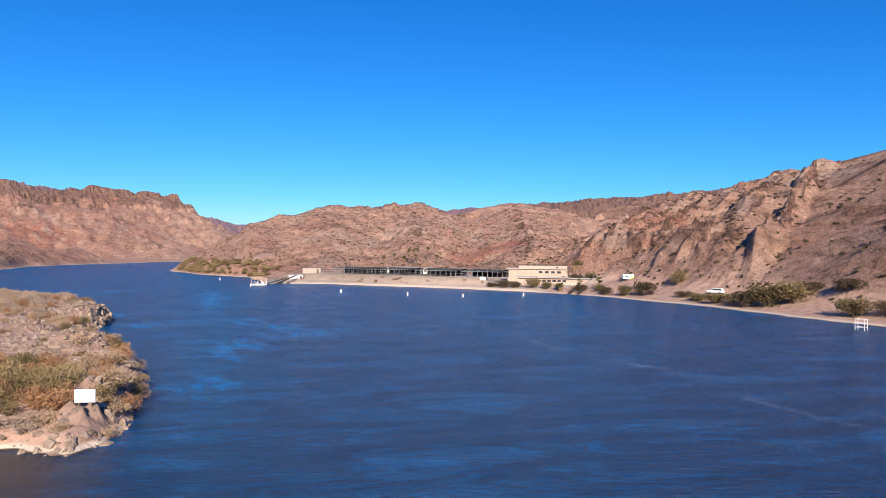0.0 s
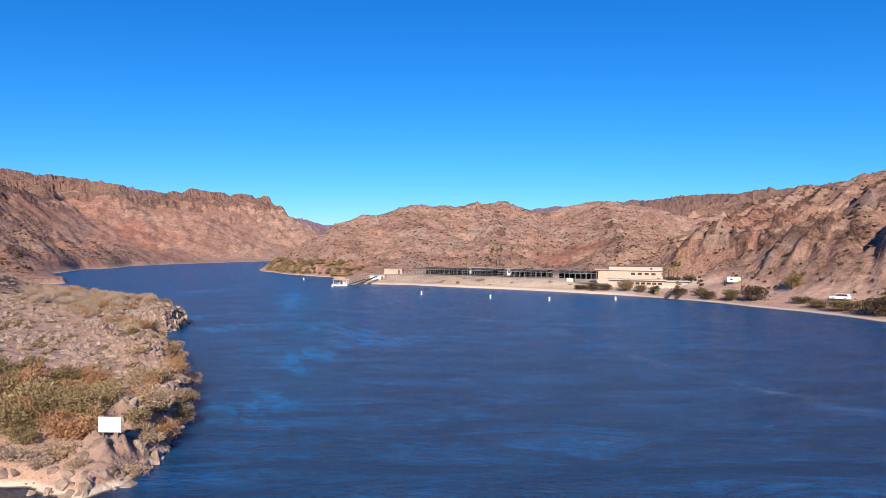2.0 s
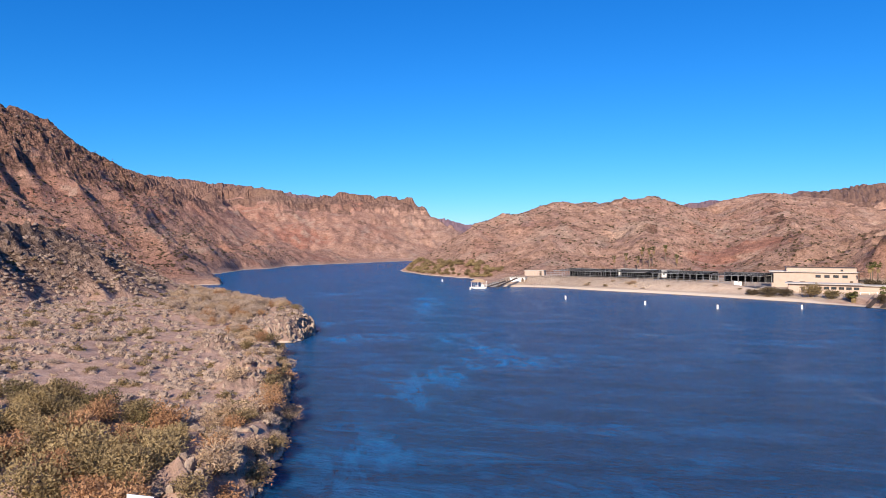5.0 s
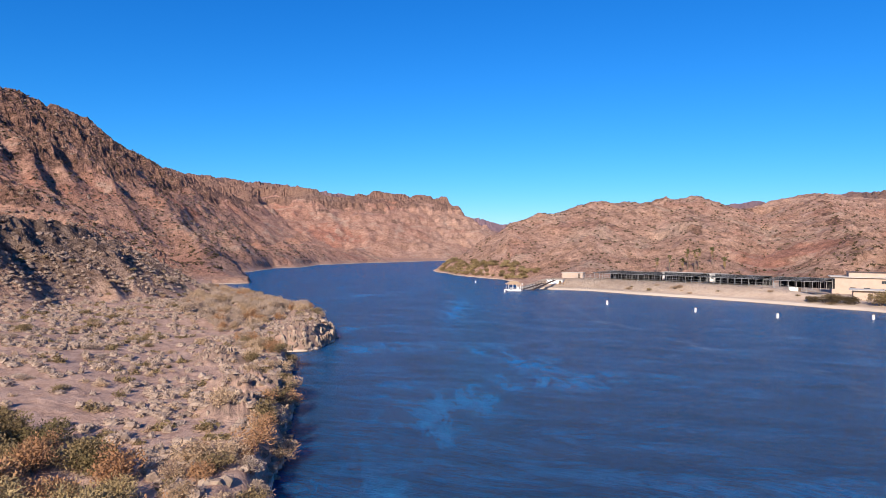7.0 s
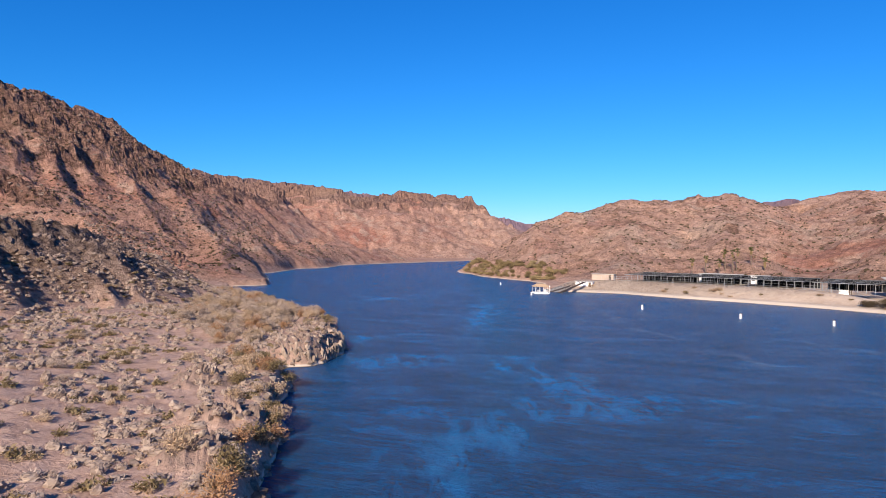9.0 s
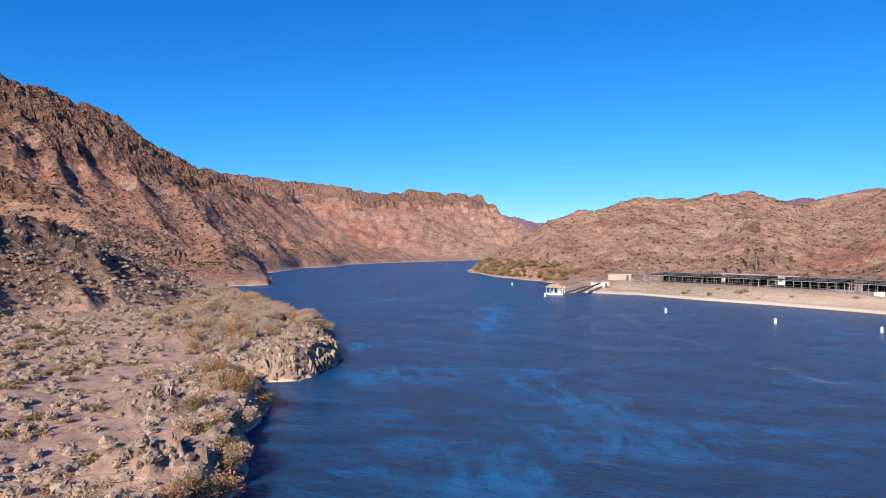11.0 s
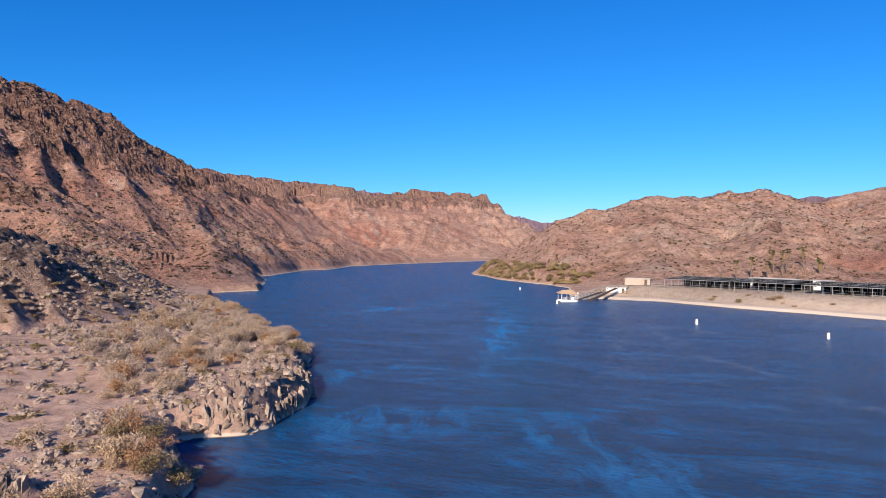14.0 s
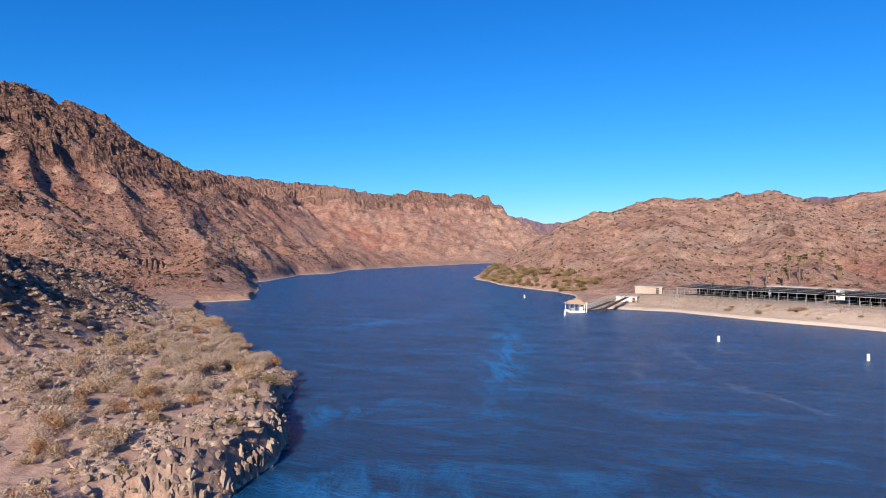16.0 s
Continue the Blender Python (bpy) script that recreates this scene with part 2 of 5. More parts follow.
        z = z + bare * tall * (3.6 * (cells(wx / 13, wy / 13, 160) - 0.5) + 3.4 * (cells(wx / 6, wy / 6, 163) - 0.5) + 1.5 * (cells(x / 2.6, y / 2.6, 166) - 0.5))
        z = z + bare * far * (3 * fbm(x / 34, y / 34, 3, 172) + 7 * (ridged(x / 80, y / 110, 3, 175) - 0.45))
        z = z + lift * 0.22 * (1 - far) * (cells(x / 1.9, y / 1.9, 169) - 0.5)
        # gullies that run down the east hill
        z = z + lift * east * gully * 7.5 * (1 - 0.7 * smooth(34, 56, z))
        # banded cliffs on the mesa and the high mountain
        rough_z = z + 6 * fbm(x / 45, y / 45, 3, 97)
        step = rough_z / 26
        ledge = 26 * (np.floor(step) + smooth(0.35, 0.7, step - np.floor(step))) - rough_z
        z = z + ledge * (0.22 * far * smooth(30, 60, z) + 0.08 * west * smooth(45, 70, z))
        # jagged outcrops on the near bank
        for ax, ay, r in ((-27, 127, 5), (-28, 133.5, 5.5), (-31, 141, 4.5), (-35, 151, 4), (-29, 101.5, 3.6), (-21.5, 90, 4), (-18.5, 81.5, 3.4), (-13.5, 57.5, 2.2), (-13.5, 51.8, 2.4)):
            bump = smooth(r, r * 0.35, np.hypot(x - ax, y - ay)) * (d > 0)
            z = z + bump * (0.6 + 1.3 * (ridged(x / 1.9, y / 1.9, 3, 120, 0.6) - 0.3)) * smooth(0, 1.5, d)
        z = z + 0.10 * fbm(x / 1.7, y / 1.7, 2, 81) * smooth(1, 5, d) * smooth(260, 120, reach)
    z = np.where(d < 0, np.maximum(-3.0, d * 0.45), z)
    return (z, d, bare if fine else lift) if rock else (z, d)


# ---- materials ----
def material(name, color=(0.5, 0.5, 0.5), rough=0.8, metal=0.0):
    m = bpy.data.materials.new(name)
    m.use_nodes = True
    p = m.node_tree.nodes["Principled BSDF"]
    p.inputs["Base Color"].default_value = (*color, 1)
    p.inputs["Roughness"].default_value = rough
    p.inputs["Metallic"].default_value = metal
    return m, m.node_tree.nodes, m.node_tree.links, p


def ramp_node(nodes, stops):
    r = nodes.new("ShaderNodeValToRGB")
    while len(r.color_ramp.elements) < len(stops):
        r.color_ramp.elements.new(0.5)
    for e, (pos, c) in zip(r.color_ramp.elements, stops):
        e.position = pos
        e.color = (*c, 1) if len(c) == 3 else c
    return r


def noise_node(nodes, links, coord, scale, detail=4, rough=0.55, distortion=0.0):
    n = nodes.new("ShaderNodeTexNoise")
    n.inputs["Scale"].default_value = scale
    n.inputs["Detail"].default_value = detail
    n.inputs["Roughness"].default_value = rough
    n.inputs["Distortion"].default_value = distortion
    links.new(coord, n.inputs["Vector"])
    return n


def mix_node(nodes, links, fac, a, b, blend="MIX"):
    m = nodes.new("ShaderNodeMix")
    m.data_type, m.blend_type = "RGBA", blend
    for sock, v in ((m.inputs[0], fac), (m.inputs[6], a), (m.inputs[7], b)):
        if isinstance(v, (int, float)):
            sock.default_value = v
        elif isinstance(v, tuple):
            sock.default_value = (*v, 1)
        else:
            links.new(v, sock)
    return m.outputs[2]


def math_node(nodes, links, op, a, b=0.0, clamp=False):
    m = nodes.new("ShaderNodeMath")
    m.operation, m.use_clamp = op, clamp
    for sock, v in zip(m.inputs, (a, b)):
        if isinstance(v, (int, float)):
            sock.default_value = v
        else:
            links.new(v, sock)
    return m.outputs[0]


def bump_node(nodes, links, height, strength, distance, p):
    b = nodes.new("ShaderNodeBump")
    b.inputs["Strength"].default_value = strength
    b.inputs["Distance"].default_value = distance
    links.new(height, b.inputs["Height"])
    links.new(b.outputs["Normal"], p.inputs["Normal"])
    return b


def plain(name, color, rough=0.8, metal=0.0, vary=0.12, scale=3.0, bump=0.0):
    """A paint, timber or metal surface with faint stains at two scales."""
    m, nodes, links, p = material(name, color, rough, metal)
    g = nodes.new("ShaderNodeNewGeometry")
    a = noise_node(nodes, links, g.outputs["Position"], scale, 5)
    b = noise_node(nodes, links, g.outputs["Position"], scale * 11, 3)
    f = math_node(nodes, links, "ADD", math_node(nodes, links, "MULTIPLY", a.outputs["Fac"], 0.7), math_node(nodes, links, "MULTIPLY", b.outputs["Fac"], 0.3))
    r = ramp_node(nodes, [(0.35, tuple(c * (1 - vary) for c in color)), (0.65, tuple(min(1, c * (1 + vary)) for c in color))])
    links.new(f, r.inputs["Fac"])
    links.new(r.outputs["Color"], p.inputs["Base Color"])
    if bump:
        bump_node(nodes, links, b.outputs["Fac"], bump, 0.05, p)
    return m


def ground_material():
    m, nodes, links, p = material("desert_ground", rough=0.95)
    p.inputs["Specular IOR Level"].default_value = 0.15
    g = nodes.new("ShaderNodeNewGeometry")
    pos = g.outputs["Position"]
    sep = nodes.new("ShaderNodeSeparateXYZ")
    links.new(pos, sep.inputs[0])
    big = noise_node(nodes, links, pos, 0.012, 4, 0.6, 0.6)
    mid = noise_node(nodes, links, pos, 0.07, 6, 0.65, 0.4)
    small = noise_node(nodes, links, pos, 0.6, 6, 0.7)
    grit = noise_node(nodes, links, pos, 5.0, 4, 0.7)
    stone = noise_node(nodes, links, pos, 1.7, 5, 0.8)
    # scree of the slopes: tan to the east, rust to the west
    scree = ramp_node(nodes, [(0.36, (0.24, 0.143, 0.104)), (0.45, (0.375, 0.228, 0.166)), (0.53, (0.455, 0.286, 0.212)), (0.62, (0.54, 0.362, 0.28))])
    links.new(math_node(nodes, links, "ADD", math_node(nodes, links, "MULTIPLY", mid.outputs["Fac"], 0.6), math_node(nodes, links, "MULTIPLY", small.outputs["Fac"], 0.4)), scree.inputs["Fac"])
    red = ramp_node(nodes, [(0.54, (0, 0, 0)), (0.64, (1, 1, 1))])
    links.new(big.outputs["Fac"], red.inputs["Fac"])
    westward = nodes.new("ShaderNodeMapRange")
    westward.inputs["From Min"].default_value, westward.inputs["From Max"].default_value = -90.0, -190.0
    links.new(sep.outputs["X"], westward.inputs["Value"])
    redness = math_node(nodes, links, "MULTIPLY", math_node(nodes, links, "ADD", red.outputs["Color"], math_node(nodes, links, "MULTIPLY", westward.outputs["Result"], 0.8)), 0.42, True)
    c = mix_node(nodes, links, redness, scree.outputs["Color"], (0.37, 0.175, 0.126))
    def blob(places):
        """1 inside any of the ragged patches of ground (x, y, radius)."""
        total = None
        for bx, by, radius in places:
            v = nodes.new("ShaderNodeVectorMath")
            v.operation = "DISTANCE"
            links.new(flat_pos, v.inputs[0])
            v.inputs[1].default_value = (bx, by, 0)
            f = math_node(nodes, links, "ADD", math_node(nodes, links, "DIVIDE", v.outputs["Value"], radius), math_node(nodes, links, "MULTIPLY", math_node(nodes, links, "SUBTRACT", mid.outputs["Fac"], 0.5), 2.6))
            f = math_node(nodes, links, "MULTIPLY", math_node(nodes, links, "SUBTRACT", 1.0, f), 2.5, True)
            total = f if total is None else math_node(nodes, links, "MAXIMUM", total, f)
        return total
    level_pos = nodes.new("ShaderNodeVectorMath")
    level_pos.operation = "MULTIPLY"
    level_pos.inputs[1].default_value = (1, 1, 0)
    links.new(pos, level_pos.inputs[0])
    flat_pos = level_pos.outputs[0]
    # red beds behind the yard, on the west slope and under the mesa, pale ribs on the point
    c = mix_node(nodes, links, math_node(nodes, links, "MULTIPLY", blob([(145, 365, 30), (240, 378, 34), (195, 262, 22), (-225, 455, 26), (-250, 950, 50)]), 0.55), c, (0.38, 0.155, 0.108))
    c = mix_node(nodes, links, math_node(nodes, links, "MULTIPLY", blob([(57, 415, 24), (118, 440, 26), (245, 287, 22), (-330, 1120, 60)]), 0.65), c, (0.50, 0.36, 0.275))
    # pale weathered faces
    pale = noise_node(nodes, links, pos, 0.03, 5, 0.65, 1.0)
    faces = ramp_node(nodes, [(0.57, (0, 0, 0)), (0.64, (0.55, 0.55, 0.55))])
    links.new(pale.outputs["Fac"], faces.inputs["Fac"])
    c = mix_node(nodes, links, faces.outputs["Color"], c, (0.50, 0.38, 0.295))
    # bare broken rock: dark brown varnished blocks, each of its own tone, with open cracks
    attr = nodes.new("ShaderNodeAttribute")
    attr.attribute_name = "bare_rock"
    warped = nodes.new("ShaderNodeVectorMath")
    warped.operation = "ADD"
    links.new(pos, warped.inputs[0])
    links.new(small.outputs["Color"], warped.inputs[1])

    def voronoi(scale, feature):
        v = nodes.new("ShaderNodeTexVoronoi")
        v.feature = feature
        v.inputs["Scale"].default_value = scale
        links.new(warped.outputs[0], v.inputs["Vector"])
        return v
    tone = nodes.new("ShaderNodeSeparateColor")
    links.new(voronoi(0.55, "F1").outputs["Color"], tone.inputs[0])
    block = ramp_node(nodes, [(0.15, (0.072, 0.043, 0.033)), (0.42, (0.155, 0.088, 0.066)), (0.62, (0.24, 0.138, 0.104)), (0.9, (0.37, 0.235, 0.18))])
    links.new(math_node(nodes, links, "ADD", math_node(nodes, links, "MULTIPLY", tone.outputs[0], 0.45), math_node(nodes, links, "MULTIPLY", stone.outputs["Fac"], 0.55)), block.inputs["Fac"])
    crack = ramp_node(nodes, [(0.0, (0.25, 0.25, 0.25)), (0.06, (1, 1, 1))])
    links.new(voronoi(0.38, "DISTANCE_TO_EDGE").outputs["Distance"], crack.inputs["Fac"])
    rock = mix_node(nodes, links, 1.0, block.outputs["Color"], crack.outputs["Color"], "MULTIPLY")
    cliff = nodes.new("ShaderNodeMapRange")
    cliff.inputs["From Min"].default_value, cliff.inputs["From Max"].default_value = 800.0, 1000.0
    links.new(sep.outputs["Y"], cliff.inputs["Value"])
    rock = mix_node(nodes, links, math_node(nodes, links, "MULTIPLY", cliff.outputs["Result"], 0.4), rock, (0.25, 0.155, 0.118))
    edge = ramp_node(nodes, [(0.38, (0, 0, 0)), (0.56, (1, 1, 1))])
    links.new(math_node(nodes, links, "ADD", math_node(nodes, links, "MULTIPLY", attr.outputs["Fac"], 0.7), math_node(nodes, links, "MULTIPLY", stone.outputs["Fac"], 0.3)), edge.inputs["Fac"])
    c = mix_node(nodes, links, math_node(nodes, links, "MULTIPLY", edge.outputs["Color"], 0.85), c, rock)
    # loose stones speckle every slope
    speckle = ramp_node(nodes, [(0.36, (0.38, 0.36, 0.35)), (0.46, (0.88, 0.88, 0.88)), (0.56, (1.06, 1.06, 1.06)), (0.66, (1.4, 1.38, 1.36))])
    links.new(stone.outputs["Fac"], speckle.inputs["Fac"])
    c = mix_node(nodes, links, 1.0, c, speckle.outputs["Color"], "MULTIPLY")
    mottle = ramp_node(nodes, [(0.38, (0.62, 0.60, 0.58)), (0.50, (1, 1, 1)), (0.62, (1.22, 1.2, 1.18))])
    links.new(noise_node(nodes, links, pos, 0.28, 6, 0.75, 0.5).outputs["Fac"], mottle.inputs["Fac"])
    c = mix_node(nodes, links, 1.0, c, mottle.outputs["Color"], "MULTIPLY")
    # purple-brown distance haze painted into the rock of the farthest range
    painted_haze = nodes.new("ShaderNodeMapRange")
    painted_haze.inputs["From Min"].default_value, painted_haze.inputs["From Max"].default_value = 1700.0, 2100.0
    links.new(sep.outputs["Y"], painted_haze.inputs["Value"])
    c = mix_node(nodes, links, math_node(nodes, links, "MULTIPLY", painted_haze.outputs["Result"], 0.75), c, (0.24, 0.165, 0.195))
    # gravelly flats low down
    north = nodes.new("ShaderNodeMapRange")
    north.inputs["From Min"].default_value, north.inputs["From Max"].default_value = 215.0, 275.0
    links.new(sep.outputs["Y"], north.inputs["Value"])
    low = ramp_node(nodes, [(0.0, (1, 1, 1)), (1.0, (0, 0, 0))])
    h = nodes.new("ShaderNodeMapRange")
    h.inputs["From Min"].default_value, h.inputs["From Max"].default_value = 5.0, 11.0
    links.new(math_node(nodes, links, "ADD", sep.outputs["Z"], math_node(nodes, links, "ADD", math_node(nodes, links, "MULTIPLY", mid.outputs["Fac"], 2.0), math_node(nodes, links, "MULTIPLY", north.outputs["Result"], 6.0))), h.inputs["Value"])
    links.new(h.outputs["Result"], low.inputs["Fac"])
    sand = ramp_node(nodes, [(0.36, (0.24, 0.15, 0.11)), (0.48, (0.39, 0.255, 0.192)), (0.6, (0.50, 0.348, 0.268))])
    links.new(math_node(nodes, links, "ADD", math_node(nodes, links, "MULTIPLY", small.outputs["Fac"], 0.6), math_node(nodes, links, "MULTIPLY", grit.outputs["Fac"], 0.4)), sand.inputs["Fac"])
    c = mix_node(nodes, links, low.outputs["Color"], c, sand.outputs["Color"])
    # pale fill of the dike and yard
    def span(axis, lo, hi):
        n = nodes.new("ShaderNodeMapRange")
        n.interpolation_type = "SMOOTHSTEP"
        n.inputs["From Min"].default_value, n.inputs["From Max"].default_value = lo, hi
        links.new(sep.outputs[axis], n.inputs["Value"])
        return n.outputs["Result"]
    fill = ramp_node(nodes, [(0.32, (0.35, 0.26, 0.195)), (0.5, (0.46, 0.36, 0.28)), (0.68, (0.53, 0.43, 0.34))])
    links.new(math_node(nodes, links, "ADD", math_node(nodes, links, "MULTIPLY", mid.outputs["Fac"], 0.6), math_node(nodes, links, "MULTIPLY", small.outputs["Fac"], 0.4)), fill.inputs["Fac"])
    yard = math_node(nodes, links, "MULTIPLY", math_node(nodes, links, "MULTIPLY", span("X", 12, 20), span("Y", 203, 212)), math_node(nodes, links, "MULTIPLY", span("Y", 318, 305), span("Z", 6.0, 4.6)))
    c = mix_node(nodes, links, yard, c, fill.outputs["Color"])
    # dark desert varnish on the boulder hill of the near bank
    ring = nodes.new("ShaderNodeVectorMath")
    ring.operation = "DISTANCE"
    links.new(pos, ring.inputs[0])
    ring.inputs[1].default_value = (-128, 172, 15)
    near = nodes.new("ShaderNodeMapRange")
    near.inputs["From Min"].default_value, near.inputs["From Max"].default_value = 80.0, 50.0
    links.new(math_node(nodes, links, "ADD", ring.outputs["Value"], math_node(nodes, links, "MULTIPLY", math_node(nodes, links, "SUBTRACT", mid.outputs["Fac"], 0.5), 40.0)), near.inputs["Value"])
    dark = math_node(nodes, links, "MULTIPLY", near.outputs["Result"], span("Z", 4.6, 6.6))
    varnish = ramp_node(nodes, [(0.36, (0.05, 0.036, 0.030)), (0.48, (0.16, 0.112, 0.09)), (0.62, (0.36, 0.265, 0.21))])
    links.new(small.outputs["Fac"], varnish.inputs["Fac"])
    c = mix_node(nodes, links, math_node(nodes, links, "MULTIPLY", dark, 0.85), c, varnish.outputs["Color"])
    # bare grey-tan rock of the outcrops along the near bank
    spots = blob([(-27, 127, 5), (-28, 133.5, 6), (-31, 141, 5), (-35, 151, 4.5), (-29, 101.5, 4), (-21.5, 90, 4.5), (-18.5, 81.5, 4), (-13.5, 57.5, 3), (-12.8, 51.8, 3)])
    c = mix_node(nodes, links, math_node(nodes, links, "MULTIPLY", spots, 0.85), c, mix_node(nodes, links, 0.45, rock, (0.36, 0.275, 0.22)))
    # bleached line along the water, wet below it
    revetment = math_node(nodes, links, "MULTIPLY", span("X", 12, 20), math_node(nodes, links, "MULTIPLY", span("Y", 203, 212), span("Y", 318, 305)))
    shore = nodes.new("ShaderNodeMapRange")
    shore.inputs["From Min"].default_value, shore.inputs["From Max"].default_value = 0.42, 0.25
    links.new(math_node(nodes, links, "ADD", math_node(nodes, links, "SUBTRACT", sep.outputs["Z"], math_node(nodes, links, "MULTIPLY", revetment, 0.55)),
                        math_node(nodes, links, "MULTIPLY", math_node(nodes, links, "SUBTRACT", small.outputs["Fac"], 0.5), 0.5)), shore.inputs["Value"])
    c = mix_node(nodes, links, shore.outputs["Result"], c, (0.55, 0.46, 0.37))
    wet = nodes.new("ShaderNodeMapRange")
    wet.inputs["From Min"].default_value, wet.inputs["From Max"].default_value = 0.12, 0.04
    links.new(sep.outputs["Z"], wet.inputs["Value"])
    c = mix_node(nodes, links, wet.outputs["Result"], c, (0.085, 0.06, 0.043))
    links.new(c, p.inputs["Base Color"])
    hgt = math_node(nodes, links, "ADD", math_node(nodes, links, "MULTIPLY", small.outputs["Fac"], math_node(nodes, links, "SUBTRACT", 1.0, math_node(nodes, links, "MULTIPLY", low.outputs["Color"], 0.72))),
                    math_node(nodes, links, "ADD", math_node(nodes, links, "MULTIPLY", grit.outputs["Fac"], 0.07), math_node(nodes, links, "MULTIPLY", stone.outputs["Fac"], math_node(nodes, links, "MULTIPLY", h.outputs["Result"], 0.7))))
    # broken ledges higher up
    ledge = noise_node(nodes, links, pos, 0.17, 7, 0.72, 0.8)
    ledges = math_node(nodes, links, "ABSOLUTE", math_node(nodes, links, "SUBTRACT", ledge.outputs["Fac"], 0.5), 0.0)
    hgt = math_node(nodes, links, "ADD", hgt, math_node(nodes, links, "MULTIPLY", ledges, math_node(nodes, links, "MULTIPLY", h.outputs["Result"], 2.0)))
    bump_node(nodes, links, hgt, 1.0, 1.3, p)
    return m


# bright sky reflection painted as patches, and foam lines drawn out by the current: x, y, half length, half width, turn
# of the length from +x
SKY_SLICKS = [(-2, 94, 17, 6, 75), (-6, 68, 10, 3.5, 100), (-15, 130, 13, 6, 35), (4, 124, 14, 5, 110), (-8, 196, 48, 5, 92), (-26, 150, 12, 4, 40), (8, 108, 20, 5, 15), (-40, 235, 24, 6, 60)]
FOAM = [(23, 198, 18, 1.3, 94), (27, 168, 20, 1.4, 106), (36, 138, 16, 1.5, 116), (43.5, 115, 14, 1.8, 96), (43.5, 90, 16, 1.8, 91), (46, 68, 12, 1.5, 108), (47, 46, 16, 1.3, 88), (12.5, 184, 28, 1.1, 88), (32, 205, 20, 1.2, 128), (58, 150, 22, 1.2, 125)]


def water_material():
    m, nodes, links, p = material("river_water", (0.002, 0.03, 0.09), 0.26)
    p.inputs["IOR"].default_value = 1.33
    p.inputs["Specular IOR Level"].default_value = 0.25
    g = nodes.new("ShaderNodeNewGeometry")
    pos = g.outputs["Position"]

    def drawn_out(turn, sx, sy, source=None):
        """Coordinates turned by some degrees and then stretched."""
        r, k = nodes.new("ShaderNodeMapping"), nodes.new("ShaderNodeMapping")
        r.inputs["Rotation"].default_value = (0, 0, radians(turn))
        k.inputs["Scale"].default_value = (sx, sy, 1.0)
        links.new(source or pos, r.inputs["Vector"])
        links.new(r.outputs["Vector"], k.inputs["Vector"])
        return k.outputs["Vector"]
    # wind ripples with long crests, over a short swell
    swell = noise_node(nodes, links, drawn_out(14, 0.30, 0.75), 1.0, 3, 0.55)
    chop = noise_node(nodes, links, drawn_out(20, 0.75, 2.1), 1.0, 4, 0.62, 0.4)
    fine = noise_node(nodes, links, drawn_out(4, 2.6, 6.0), 1.0, 3, 0.6)
    # streaks that carry painted sky reflection, and calmer and rougher water
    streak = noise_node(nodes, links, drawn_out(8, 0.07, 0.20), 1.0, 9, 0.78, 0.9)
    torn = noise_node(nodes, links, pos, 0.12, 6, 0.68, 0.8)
    shift = nodes.new("ShaderNodeVectorMath")
    shift.operation = "MULTIPLY_ADD"
    links.new(torn.outputs["Color"], shift.inputs[0])
    shift.inputs[1].default_value = (14, 14, 0)
    centred = nodes.new("ShaderNodeVectorMath")
    centred.operation = "SUBTRACT"
    centred.inputs[1].default_value = (7, 7, 0)
    links.new(pos, centred.inputs[0])
    links.new(centred.outputs[0], shift.inputs[2])

    def patches(places):
        total = None
        for x, y, length, width, turn in places:
            k = nodes.new("ShaderNodeMapping")
            k.vector_type = "TEXTURE"
            k.inputs["Location"].default_value = (x, y, 0)
            k.inputs["Rotation"].default_value = (0, 0, radians(turn))
            k.inputs["Scale"].default_value = (length, width, 1.0)
            links.new(shift.outputs[0], k.inputs["Vector"])
            v = nodes.new("ShaderNodeVectorMath")
            v.operation = "LENGTH"
            links.new(k.outputs["Vector"], v.inputs[0])
            f = math_node(nodes, links, "MULTIPLY", math_node(nodes, links, "SUBTRACT", 1.15, v.outputs["Value"]), 1.3, True)
            total = f if total is None else math_node(nodes, links, "MAXIMUM", total, f)
        return total
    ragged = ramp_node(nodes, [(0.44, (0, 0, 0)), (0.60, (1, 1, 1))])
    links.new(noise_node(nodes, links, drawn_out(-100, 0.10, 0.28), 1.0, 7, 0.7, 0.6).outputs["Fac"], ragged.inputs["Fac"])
    sky_slick = math_node(nodes, links, "MULTIPLY", patches(SKY_SLICKS), ragged.outputs["Color"])
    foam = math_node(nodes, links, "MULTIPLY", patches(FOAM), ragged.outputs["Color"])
    # reflected sky blue and its lighter streaks painted into the base colour
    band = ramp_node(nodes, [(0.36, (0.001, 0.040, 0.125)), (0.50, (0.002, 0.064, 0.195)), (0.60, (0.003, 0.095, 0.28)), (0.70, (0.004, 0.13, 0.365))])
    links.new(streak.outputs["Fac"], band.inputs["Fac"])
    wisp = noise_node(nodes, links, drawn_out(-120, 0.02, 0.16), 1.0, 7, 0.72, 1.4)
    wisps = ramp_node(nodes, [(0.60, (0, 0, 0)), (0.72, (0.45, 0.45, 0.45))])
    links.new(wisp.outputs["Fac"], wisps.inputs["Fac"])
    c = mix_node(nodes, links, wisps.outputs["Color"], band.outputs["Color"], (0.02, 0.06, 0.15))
    # brighter sky reflection painted over the calm patches
    c = mix_node(nodes, links, math_node(nodes, links, "MULTIPLY", sky_slick, 0.7), c, (0.003, 0.19, 0.52))
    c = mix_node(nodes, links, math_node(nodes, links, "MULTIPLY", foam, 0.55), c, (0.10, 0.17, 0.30))
